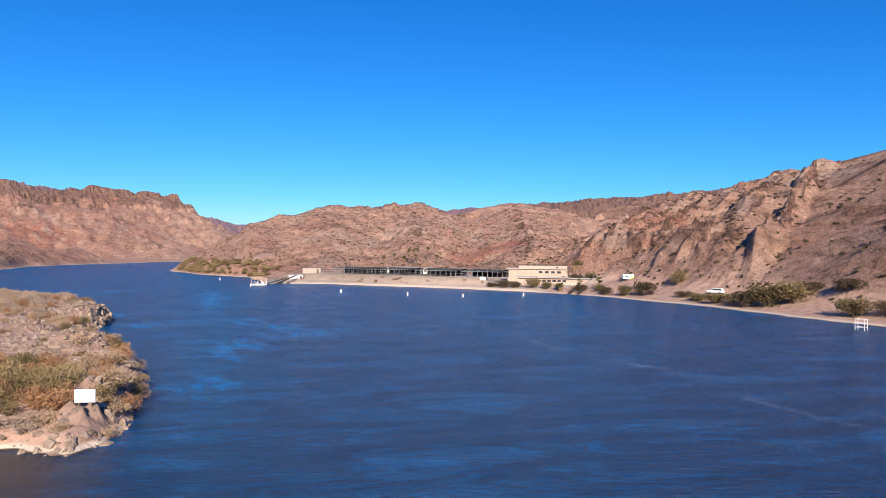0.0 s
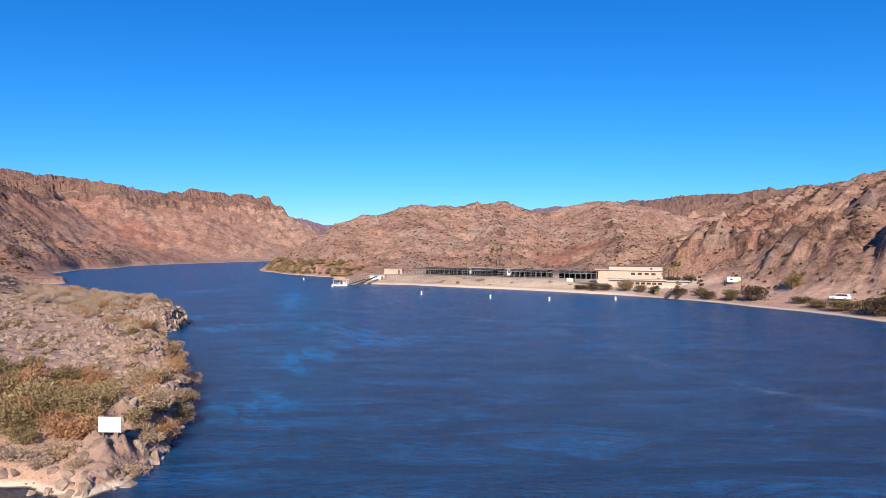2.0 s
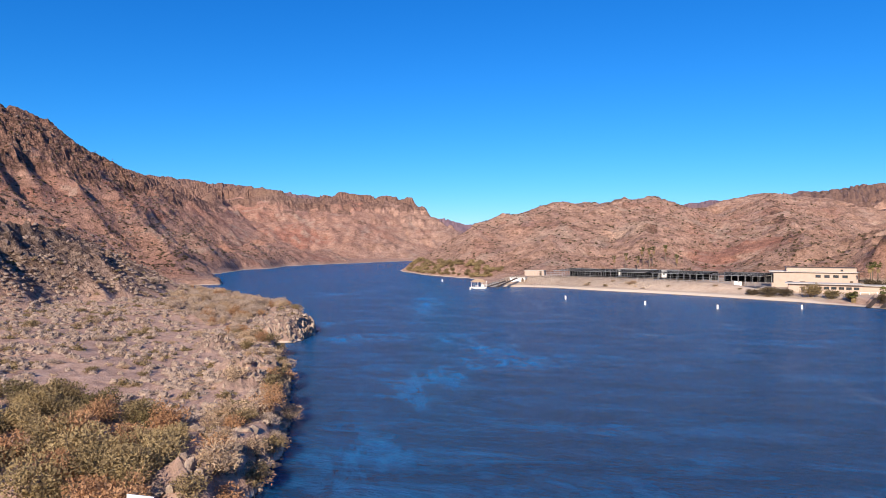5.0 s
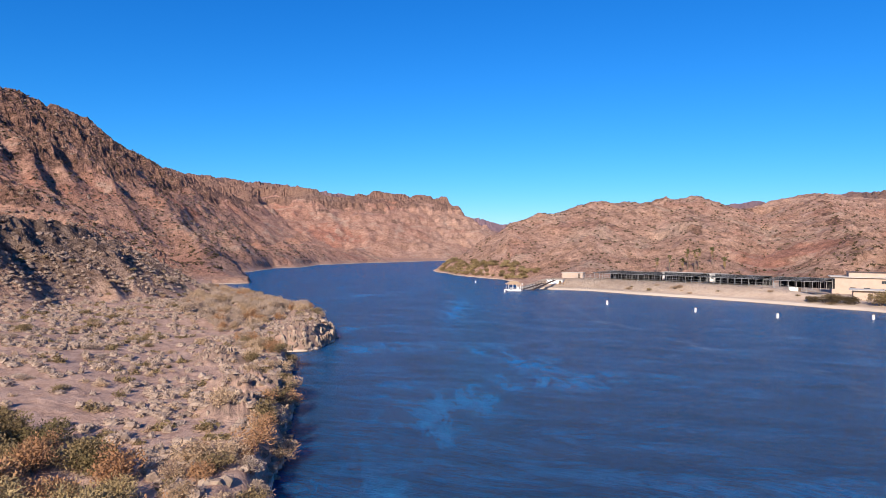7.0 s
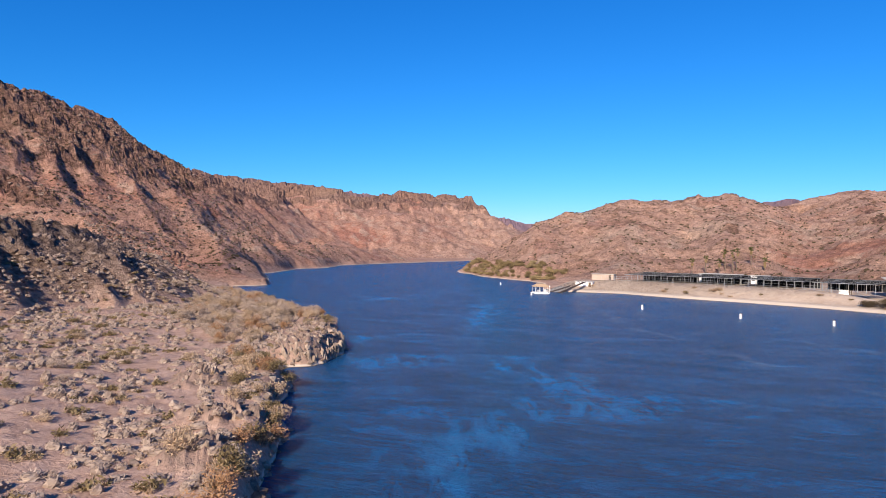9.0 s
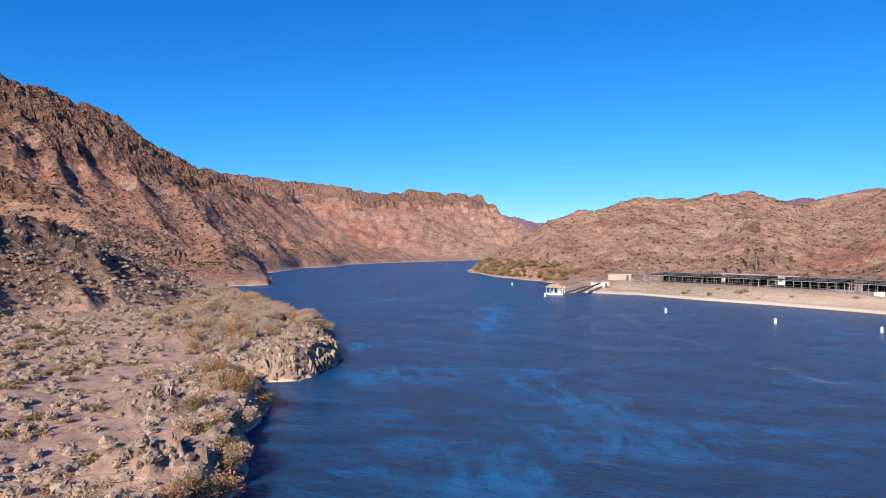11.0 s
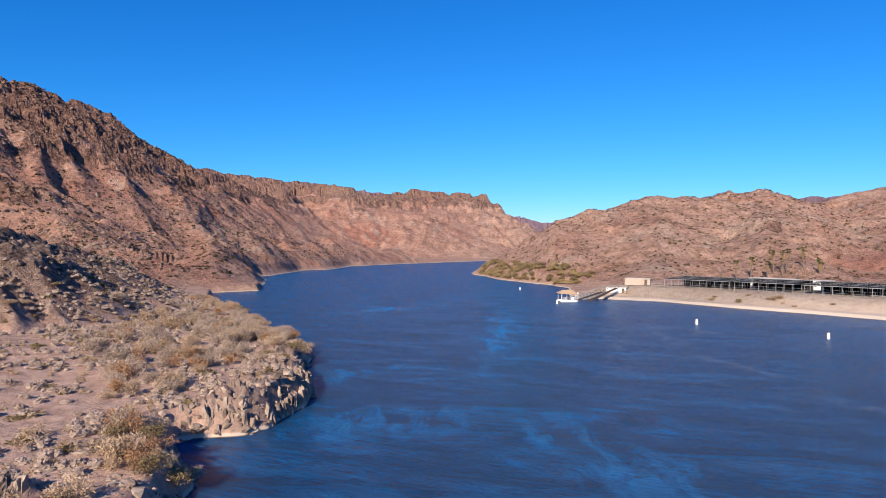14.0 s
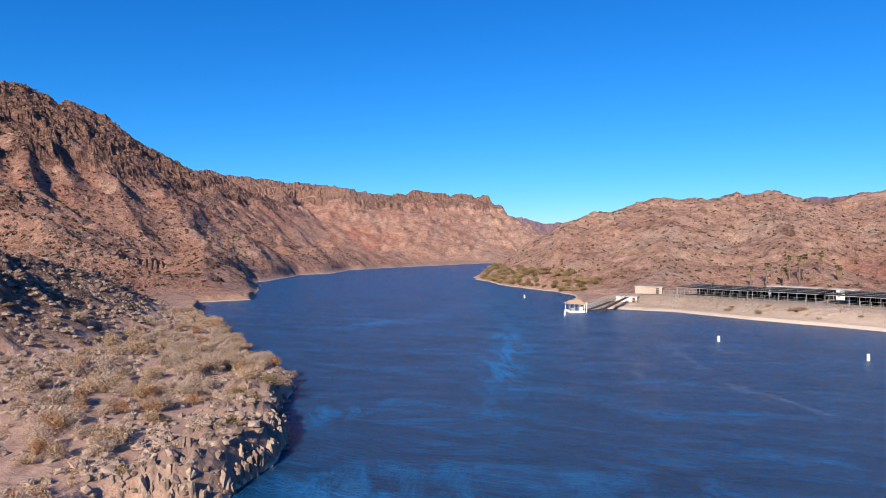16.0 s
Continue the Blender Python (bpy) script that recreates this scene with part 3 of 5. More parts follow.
    # shallow brown water over the shelf by the beach
    shelf = nodes.new("ShaderNodeVectorMath")
    shelf.operation = "DISTANCE"
    links.new(shift.outputs[0], shelf.inputs[0])
    shelf.inputs[1].default_value = (-22, 44, 0)
    near = nodes.new("ShaderNodeMapRange")
    near.inputs["From Min"].default_value, near.inputs["From Max"].default_value = 13.0, 6.0
    links.new(shelf.outputs["Value"], near.inputs["Value"])
    c = mix_node(nodes, links, math_node(nodes, links, "MULTIPLY", near.outputs["Result"], 0.8), c, (0.07, 0.05, 0.032))
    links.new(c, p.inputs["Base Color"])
    hgt = math_node(nodes, links, "ADD", math_node(nodes, links, "MULTIPLY", swell.outputs["Fac"], 0.4),
                    math_node(nodes, links, "ADD", math_node(nodes, links, "MULTIPLY", chop.outputs["Fac"], 0.85), math_node(nodes, links, "MULTIPLY", fine.outputs["Fac"], 0.2)))
    calm = ramp_node(nodes, [(0.42, (1, 1, 1)), (0.68, (0.45, 0.45, 0.45))])
    links.new(streak.outputs["Fac"], calm.inputs["Fac"])
    hgt = math_node(nodes, links, "MULTIPLY", hgt, math_node(nodes, links, "SUBTRACT", calm.outputs["Color"], math_node(nodes, links, "MULTIPLY", sky_slick, 0.25)))
    bump_node(nodes, links, hgt, 1.0, 1.3, p)
    return m


GROUND = ground_material()
WATER = water_material()


# ---- ground and water ----
def mesh_object(name, verts, faces, mat, smooth_shade=False):
    me = bpy.data.meshes.new(name)
    me.from_pydata(verts, [], faces)
    me.materials.append(mat)
    if smooth_shade:
        me.polygons.foreach_set("use_smooth", np.ones(len(me.polygons), bool))
    me.update()
    return new(name, me)


def build_ground():
    ang = np.radians(np.concatenate([np.arange(-75, -46, 0.3), np.arange(-46, -4, 0.095), np.arange(-4, 57, 0.115), np.arange(57, 285, 4.0)]))
    radii = np.concatenate([np.geomspace(8, 40, 64, endpoint=False), np.geomspace(40, 180, 150, endpoint=False), np.geomspace(180, 760, 275, endpoint=False),
                            np.geomspace(760, 1500, 90, endpoint=False), np.geomspace(1500, 4600, 45)])
    a, r = np.meshgrid(ang, radii)
    x, y = np.sin(a) * r, 45 + np.cos(a) * r
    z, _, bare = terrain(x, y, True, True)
    n_r, n_a = a.shape
    co = np.stack([x, y, z], -1).reshape(-1, 3)
    i = np.arange(n_r - 1)[:, None] * n_a
    j = np.arange(n_a)[None, :]
    k = (j + 1) % n_a
    quads = np.stack([i + j, i + k, i + n_a + k, i + n_a + j], -1).reshape(-1, 4)[:, ::-1]
    me = bpy.data.meshes.new("ground")
    me.vertices.add(len(co))
    me.vertices.foreach_set("co", co.ravel())
    me.loops.add(quads.size)
    me.loops.foreach_set("vertex_index", quads.ravel().astype(np.int32))
    me.polygons.add(len(quads))
    me.polygons.foreach_set("loop_start", np.arange(len(quads), dtype=np.int32) * 4)
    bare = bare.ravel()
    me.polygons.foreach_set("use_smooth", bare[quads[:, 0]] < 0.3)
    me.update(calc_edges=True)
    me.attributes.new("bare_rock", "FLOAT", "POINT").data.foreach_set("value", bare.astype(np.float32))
    me.materials.append(GROUND)
    tagged(new("ground", me), "rugged red-brown desert hills and gravelly river banks", "ground", kind="structure")


build_ground()
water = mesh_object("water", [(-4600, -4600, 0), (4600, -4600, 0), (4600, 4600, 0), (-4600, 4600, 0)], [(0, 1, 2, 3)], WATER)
tagged(water, "deep blue rippled river water with painted pale sky streaks and foam lines", "river", kind="structure")


# ---- building helpers ----
class Shape:
    """Gathers boxes, prisms and sheets into one mesh."""

    def __init__(self):
        self.v, self.f = [], []

    def add(self, verts, faces, m=None):
        n = len(self.v)
        self.v += [tuple(m @ Vector(c)) for c in verts] if m else [tuple(c) for c in verts]
        self.f += [tuple(i + n for i in f) for f in faces]
        return self

    def box(self, x0, y0, z0, x1, y1, z1, m=None):
        v = [(x, y, z) for z in (z0, z1) for y in (y0, y1) for x in (x0, x1)]
        return self.add(v, [(0, 2, 3, 1), (4, 5, 7, 6), (0, 1, 5, 4), (2, 6, 7, 3), (1, 3, 7, 5), (0, 4, 6, 2)], m)

    def tube(self, a, b, r0, r1=None, n=8):
        r1 = r0 if r1 is None else r1
        a, b = Vector(a), Vector(b)
        q = (b - a).to_track_quat("Z", "Y")
        v = []
        for c, r in ((a, r0), (b, r1)):
            v += [c + q @ Vector((r * math.cos(2 * math.pi * i / n), r * math.sin(2 * math.pi * i / n), 0)) for i in range(n)]
        f = [(i, (i + 1) % n, n + (i + 1) % n, n + i) for i in range(n)] + [tuple(range(n - 1, -1, -1)), tuple(range(n, 2 * n))]
        return self.add(v, f)

    def mesh(self, name, mat, smooth_shade=False):
        me = bpy.data.meshes.new(name)
        me.from_pydata(self.v, [], self.f)
        me.materials.append(mat)
        if smooth_shade:
            me.polygons.foreach_set("use_smooth", np.ones(len(me.polygons), bool))
        me.update()
        return me


def part(name, shape, mat, parent, label="", smooth_shade=False):
    me = shape.mesh(name, mat, smooth_shade) if isinstance(shape, Shape) else shape
    ob = new(name, me)
    ob.parent = parent
    return tagged(ob, label)


def thing(name, m, label, category, group=""):
    ob = new(name)
    ob.empty_display_size = 0.3
    ob.matrix_basis = m
    return tagged(ob, label, category, group)


def level(x, y):
    return float(terrain(np.array([x]), np.array([y]))[0][0])


def array_mesh(name, co, faces, mat, flat=True):
    """A mesh from arrays: faces all of one size."""
    me = bpy.data.meshes.new(name)
    k = faces.shape[1]
    me.vertices.add(len(co))
    me.vertices.foreach_set("co", np.ascontiguousarray(co, dtype=np.float32).ravel())
    me.loops.add(faces.size)
    me.loops.foreach_set("vertex_index", faces.ravel().astype(np.int32))
    me.polygons.add(len(faces))
    me.polygons.foreach_set("loop_start", np.arange(len(faces), dtype=np.int32) * k)
    me.polygons.foreach_set("use_smooth", np.full(len(faces), not flat))
    me.update(calc_edges=True)
    me.materials.append(mat)
    return me


# ---- plants ----
def leaf_material(name, dark, light):
    m, nodes, links, p = material(name, light, 0.85)
    p.inputs["Specular IOR Level"].default_value = 0.1
    g = nodes.new("ShaderNodeNewGeometry")
    o = nodes.new("ShaderNodeObjectInfo")
    n = noise_node(nodes, links, g.outputs["Position"], 0.9, 3)
    f = math_node(nodes, links, "ADD", math_node(nodes, links, "MULTIPLY", g.outputs["Random Per Island"], 0.4),
                  math_node(nodes, links, "ADD", math_node(nodes, links, "MULTIPLY", o.outputs["Random"], 0.3), math_node(nodes, links, "MULTIPLY", n.outputs["Fac"], 0.4)))
    r = ramp_node(nodes, [(0.15, dark), (0.9, light)])
    links.new(f, r.inputs["Fac"])
    links.new(r.outputs["Color"], p.inputs["Base Color"])
    # thin blades let light through
    thin = nodes.new("ShaderNodeBsdfTranslucent")
    links.new(r.outputs["Color"], thin.inputs["Color"])
    both = nodes.new("ShaderNodeMixShader")
    both.inputs[0].default_value = 0.22
    links.new(p.outputs[0], both.inputs[1])
    links.new(thin.outputs[0], both.inputs[2])
    links.new(both.outputs[0], nodes["Material Output"].inputs["Surface"])
    return m


LEAF = {
    "olive": leaf_material("olive_leaves", (0.11, 0.08, 0.040), (0.35, 0.262, 0.14)),
    "straw": leaf_material("straw_twigs", (0.28, 0.19, 0.115), (0.59, 0.44, 0.30)),
    "orange": leaf_material("orange_leaves", (0.25, 0.125, 0.065), (0.50, 0.30, 0.165)),
    "grey": leaf_material("grey_twigs", (0.25, 0.183, 0.138), (0.57, 0.45, 0.35)),
    "green": leaf_material("green_leaves", (0.065, 0.052, 0.026), (0.21, 0.165, 0.082)),
    "yellow": leaf_material("yellow_green_leaves", (0.20, 0.145, 0.068), (0.44, 0.335, 0.18)),
    "pale": leaf_material("pale_shrub_twigs", (0.22, 0.16, 0.125), (0.53, 0.415, 0.335)),
    "creosote": leaf_material("creosote_leaves", (0.045, 0.034, 0.021), (0.145, 0.108, 0.064)),
    "palm": leaf_material("palm_leaves", (0.044, 0.053, 0.0176), (0.149, 0.145, 0.05)),
    "dry_palm": leaf_material("dry_palm_leaves", (0.193, 0.132, 0.0615), (0.369, 0.272, 0.14)),
}
BARK = plain("grey_brown_bark", (0.156, 0.117, 0.0858), 0.95, vary=0.35, scale=6.0, bump=0.5)


def leaves(rng, lobes, n, size, long=2.2):
    """Small leaf blades spread through lobes (x, y, z, radius, height)."""
    lobes = np.array(lobes, float)
    pick = rng.choice(len(lobes), n, p=lobes[:, 3] ** 2 / (lobes[:, 3] ** 2).sum())
    way = rng.normal(size=(n, 3))
    way /= np.linalg.norm(way, axis=1)[:, None]
    way *= (rng.random(n) ** 0.33 * (0.75 + 0.35 * rng.random(n)))[:, None]
    c = lobes[pick, :3] + way * np.stack([lobes[pick, 3], lobes[pick, 3], lobes[pick, 4]], -1)
    c[:, 2] = np.abs(c[:, 2])
    a = rng.normal(size=(n, 3)) + way * 1.2 + np.array([0, 0, 0.5])
    a /= np.linalg.norm(a, axis=1)[:, None]
    b = np.cross(a, rng.normal(size=(n, 3)))
    b /= np.linalg.norm(b, axis=1)[:, None]
    s = size * (0.6 + 0.8 * rng.random(n))[:, None]
    a, b = a * s * long * 0.5, b * s * 0.5
    co = np.stack([c - a, c + b * 0.9, c + a, c - b * 0.9], 1).reshape(-1, 3)
    return co, np.arange(4 * n).reshape(n, 4)


def stem_shape(rng, lobes, n, thick):
    s = Shape()
    for i in range(n):
        lobe = lobes[i % len(lobes)]
        foot = (rng.normal() * 0.05, rng.normal() * 0.05, -0.08)
        mid = (lobe[0] * 0.5 + rng.normal() * 0.04, lobe[1] * 0.5 + rng.normal() * 0.04, lobe[2] * 0.55)
        tip = (lobe[0] + rng.normal() * lobe[3] * 0.4, lobe[1] + rng.normal() * lobe[3] * 0.4, lobe[2] + lobe[4] * 0.5)
        s.tube(foot, mid, thick, thick * 0.7, 5)
        s.tube(mid, tip, thick * 0.7, thick * 0.25, 4)
    return s


def bush_kind(name, label, category, group, leaf, seed, lobes, n, size, stems, thick, long=2.2):
    """One bush with stems and foliage, about a metre high, kept far below the ground as the pattern for the copies."""
    rng = np.random.default_rng(seed)
    shape = []
    for i in range(lobes):
        a, r = rng.random() * 6.28, 0.42 * rng.random() ** 0.5
        shape.append((math.cos(a) * r, math.sin(a) * r, 0.38 + 0.32 * rng.random() - 0.25 * r, 0.22 + 0.2 * rng.random(), 0.24 + 0.2 * rng.random()))
    root = (leaf, stem_shape(rng, shape, stems, thick).mesh("woody_base", BARK), array_mesh("foliage", *leaves(rng, shape, n, size, long), LEAF[leaf]), name, label, category, group)
    return root


def plant(kind, x, y, z, wide, high, turn):
    leaf, stems, foliage, name, label, category, group = kind
    ob = thing(name, pose(x, y, z, 0, 0, turn) @ Matrix.Diagonal((wide, wide, high, 1)), label, category, group)
    part("woody_base", stems, BARK, ob)
    part("foliage", foliage, None, ob)
    return ob


BUSH = {
    "olive": [bush_kind("desert_bush", "olive-green desert bush on the gravelly bank", "bush", "bushes on the near bank", "olive", 10 + i, 7, 850, 0.044, 6, 0.02) for i in range(2)],
    "straw": [bush_kind("dry_bush", "dry straw-coloured bush on the river bank", "bush", "bushes on the near bank", "straw", 20 + i, 7, 850, 0.036, 8, 0.018, 3.6) for i in range(3)],
    "orange": [bush_kind("autumn_bush", "autumn orange-leaved bush beside the water", "bush", "bushes on the near bank", "orange", 30 + i, 6, 850, 0.042, 6, 0.02) for i in range(2)],
    "grey": [bush_kind("twiggy_bush", "grey leafless twiggy bush on the bank", "bush", "bushes on the near bank", "grey", 40 + i, 8, 850, 0.03, 10, 0.016, 5.0) for i in range(3)],
    "thicket": [bush_kind("thicket_bush", "tall dense olive and rust thicket bush near the sign", "bush", "thicket near the sign", k, 50 + i, 10, 2000, 0.036, 8, 0.02)
                for i, k in enumerate(("olive", "orange", "green", "yellow"))],
    "far": [bush_kind("waterside_bush", "dense dark green bush on the far beach", "bush", "bushes on the far bank", k, 60 + i, 14, 1700, 0.045, 8, 0.02) for i, k in enumerate(("green", "creosote", "olive"))],
    "point": [bush_kind("waterside_bush", "olive-green bush at the foot of the point", "bush", "bushes on the point", k, 66 + i, 9, 320, 0.12, 5, 0.02) for i, k in enumerate(("green", "olive", "yellow"))],
}

rng = np.random.default_rng(4)


def scatter(n, x0, y0, x1, y1, keep):
    """Random places in a rectangle, kept by keep(x, y, z, d), with their heights."""
    x, y = rng.uniform(x0, x1, n), rng.uniform(y0, y1, n)
    z, d = terrain(x, y)
    ok = keep(x, y, z, d)
    return np.stack([x, y, z], -1)[ok]


def patch(x, y, spots):
    """How far inside any of the round patches (x, y, radius): over 0 inside."""
    return np.max([1 - np.hypot(x - a, y - b) / r for a, b, r in spots], 0)


# bushes of the near bank
BARE = [(-26, 127, 3.6), (-26.5, 133, 4.2), (-29, 140, 3.2), (-31, 131, 3.0), (-34, 137, 3.0), (-30, 124.5, 2.6), (-20.5, 90, 2.6), (-28.5, 101.5, 2.8), (-13.2, 51.5, 2.6)]
GREY_PATCHES = [(-48, 158, 13), (-44, 143, 10), (-60, 172, 12), (-38, 131, 7), (-68, 190, 8)]
near_shore = scatter(2600, -90, 48, -8, 235, lambda x, y, z, d: (d > 0.3) & (d < 5.0) & ((y > 64) | (d < 4)) & (rng.random(x.size) < 0.75))
for x, y, z in near_shore[:280]:
    if patch(x, y, BARE) > 0:
        continue
    k = rng.choice(["straw", "orange", "grey", "olive"], p=[0.42, 0.2, 0.2, 0.18])
    w = rng.uniform(0.9, 2.1)
    plant(BUSH[k][rng.integers(len(BUSH[k]))], x, y, z - 0.08, w * 1.15, w * rng.uniform(0.7, 1.05), rng.uniform(0, 360))
overhang = scatter(1500, -70, 54, -8, 215, lambda x, y, z, d: (d > 0.1) & (d < 1.9))
for x, y, z in overhang[:175]:
    if patch(x, y, BARE) > 0:
        continue
    k = rng.choice(["straw", "orange", "olive", "grey"], p=[0.4, 0.22, 0.23, 0.15])
    w = rng.uniform(1.1, 2.2)
    plant(BUSH[k][rng.integers(len(BUSH[k]))], x, y, z - 0.1, w * 1.25, w * rng.uniform(0.7, 1.0), rng.uniform(0, 360))
inner = scatter(900, -90, 62, -14, 200, lambda x, y, z, d: (d > 5) & (z < 9) & (patch(x, y, GREY_PATCHES) < 0))
for x, y, z in inner[:75]:
    k = rng.choice(["olive", "straw", "grey"], p=[0.3, 0.4, 0.3])
    w = rng.uniform(0.8, 1.7)
    plant(BUSH[k][rng.integers(len(BUSH[k]))], x, y, z - 0.06, w * 1.3, w * rng.uniform(0.5, 0.75), rng.uniform(0, 360))
reed = scatter(1500, -80, 122, -26, 205, lambda x, y, z, d: (d > 2.5) & (patch(x, y, GREY_PATCHES) > 0) & (patch(x, y, BARE) < 0))
for x, y, z in reed[:170]:
    k = rng.choice(["grey", "straw", "orange"], p=[0.66, 0.26, 0.08])
    w = rng.uniform(1.2, 2.3)
    plant(BUSH[k][rng.integers(len(BUSH[k]))], x, y, z - 0.08, w * 1.1, w * rng.uniform(0.8, 1.1), rng.uniform(0, 360))
THICKET = [(-24, 63.5, 6.5), (-19.5, 59, 5), (-31, 65, 6), (-27, 57, 5), (-17.5, 54.5, 2.6), (-37, 62, 6)]
wood = scatter(2600, -46, 51, -14, 71, lambda x, y, z, d: (d > 2.0) & (patch(x, y, THICKET) > 0.05))
for x, y, z in wood[:125]:
    back = y > 61.5 + 0.25 * (x + 24)
    i = rng.choice(4, p=[0.55, 0.1, 0.12, 0.23] if back else [0.3, 0.36, 0.02, 0.32])
    w = rng.uniform(1.3, 2.3)
    plant(BUSH["thicket"][i], x, y, z - 0.1, w * 1.25, w * rng.uniform(0.9, 1.2), rng.uniform(0, 360))

# bushes round the notice board: x, y, spread, height, kind
for x, y, w, h, k in [(-11.4, 54.6, 1.9, 1.4, "straw"), (-11.0, 57.2, 2.2, 1.6, "orange"), (-12.6, 56.0, 2.0, 1.5, "olive"), (-11.2, 50.6, 1.3, 1.0, "straw"), (-14.6, 53.6, 1.8, 1.3, "orange"), (-15.4, 51.2, 1.7, 1.3, "straw"),
                      (-16.6, 50.6, 1.5, 1.1, "grey"), (-12.2, 59.5, 2.4, 1.7, "straw"), (-10.9, 61.5, 2.2, 1.5, "olive"), (-14.2, 49.6, 1.1, 0.9, "straw"), (-18.6, 51.4, 1.8, 1.2, "grey"), (-20.6, 52.0, 1.9, 1.3, "straw"), (-23, 52.4, 1.9, 1.3, "orange"),
                      (-13.4, 61.8, 2.1, 1.5, "orange"), (-12.0, 64.6, 2.0, 1.4, "straw"), (-11.6, 67.2, 2.2, 1.5, "olive")]:
    plant(BUSH[k][rng.integers(2)], x, y, level(x, y) - 0.1, w * 1.1, h, rng.uniform(0, 360))
# waterside bushes of the far bank: x, y, spread, height, kind
for x, y, w, h, k in [(131, 127, 9.5, 7.0, 0), (136, 123, 8.5, 6.6, 2), (128.5, 133, 6.5, 5.2, 1), (128.5, 150, 5.2, 2.8, 0), (128.5, 142, 6.0, 3.6, 0), (130, 158, 4.4, 2.4, 1),
                      (143, 124, 6.0, 3.8, 1), (139, 133, 5.2, 3.6, 0), (129, 101, 6.4, 5.0, 0), (133, 96, 5.6, 4.2, 1), (142, 112, 6.0, 3.8, 1), (135, 90, 5.2, 3.6, 0),
                      (126, 171, 6.0, 5.6, 1), (122.5, 177, 5.0, 4.2, 0), (120, 185, 4.2, 3.2, 1), (98.5, 223, 4.6, 3.6, 1), (102, 220.5, 4.0, 3.0, 1), (95.5, 226.5, 3.4, 2.4, 1), (107.5, 215.5, 5.0, 4.8, 2),
                      (111, 211, 3.8, 3.2, 0), (113.5, 206, 3.6, 3.0, 0), (118, 197, 3.6, 3.2, 1), (121.5, 191, 3.8, 3.0, 0), (139, 172, 5.0, 5.6, 2), (143, 231, 4.6, 5.6, 0), (139, 236, 4.4, 5.0, 1)]:
    plant(BUSH["far"][k], x, y, level(x, y) - 0.15, w, h, rng.uniform(0, 360))
dike = scatter(300, 25, 215, 100, 290, lambda x, y, z, d: (d > 4) & (d < 10))
for x, y, z in dike[:14]:
    w = rng.uniform(0.9, 2.2)
    k = rng.choice(["olive", "straw"])
    plant(BUSH[k][rng.integers(2)], x, y, z - 0.08, w * 1.4, w * 0.6, rng.uniform(0, 360))
point_wood = scatter(1500, -36, 352, 34, 470, lambda x, y, z, d: (d > 1.5) & (d < 17) & (z < 8))
for x, y, z in point_wood[:170]:
    k = rng.choice(3, p=[0.03, 0.5, 0.47])
    w = rng.uniform(2.0, 3.6)
    plant(BUSH["point"][k], x, y, z - 0.2, w, w * rng.uniform(0.6, 0.85), rng.uniform(0, 360))


def cushion(r, n, size, long):
    """A lumpy dome of close twigs with finer ones standing out of it: quads only."""
    rings, sides = 4, 9
    lump = r.uniform(0.8, 1.2, (rings + 1, sides))
    lump[rings] = lump[rings].mean()
    grid = []
    for i in range(rings + 1):
        a = math.pi / 2 * i / rings
        for k in range(sides):
            t = 2 * math.pi * (k + 0.5 * (i % 2)) / sides
            grid.append((0.45 * math.cos(a) * math.cos(t) * lump[i, k], 0.45 * math.cos(a) * math.sin(t) * lump[i, k], 0.02 + 0.40 * math.sin(a) * lump[i, k]))
    grid = np.array(grid)
    quads = [grid[[i * sides + k, i * sides + (k + 1) % sides, (i + 1) * sides + (k + 1) % sides, (i + 1) * sides + k]] for i in range(rings) for k in range(sides)]
    way = r.normal(size=(n, 3))
    way[:, 2] = np.abs(way[:, 2])
    way /= np.linalg.norm(way, axis=1)[:, None]
    c = way * np.array([0.46, 0.46, 0.42])
    a = (way + 0.5 * r.normal(size=(n, 3))) * size * long * 0.5
    b = np.cross(way, r.normal(size=(n, 3))) * size * 0.5
    return np.concatenate([np.concatenate(quads), np.stack([c - a, c + b, c + a, c - b], 1).reshape(-1, 3)])


def clump_stuff(name, label, category, places, leaf, seed, n, size, wide, high, long=2.2, kinds=5, dome=False):
    """Many small clumps joined into one mesh."""
    r = np.random.default_rng(seed)
    lobes = [(0, 0, 0.06, 0.5, 0.5), (0.22, 0.1, 0.05, 0.36, 0.38), (-0.15, 0.22, 0.05, 0.36, 0.42)]
    kits = [cushion(r, n, size, long) if dome else leaves(r, lobes, n, size, long)[0] for _ in range(kinds)]
    out = []
    for x, y, z in places:
        w = wide * r.uniform(0.55, 1.35)
        a = r.uniform(0, 6.28)
        c, s = math.cos(a) * w, math.sin(a) * w
        k = kits[r.integers(kinds)]
        out.append(np.stack([x + k[:, 0] * c - k[:, 1] * s, y + k[:, 0] * s + k[:, 1] * c, z - 0.03 + k[:, 2] * high * r.uniform(0.6, 1.3)], -1))
    co = np.concatenate(out)
    ob = new(name, array_mesh(name, co, np.arange(len(co)).reshape(-1, 4), LEAF[leaf]))
    return tagged(ob, label, category, kind="stuff")


flat = scatter(30000, -110, 55, -10, 235, lambda x, y, z, d: (d > 2.0) & (z < 14) & (patch(x, y, THICKET) < 0) & (fbm(x / 9, y / 9, 2, 44) + rng.random(x.size) * 0.8 > 0.3))
clump_stuff("low_shrubs", "small pale dome-shaped desert shrubs dotted over gravel", "shrubs", flat[::3], "pale", 1, 42, 0.075, 1.05, 1.0, 3.6, 7, True)
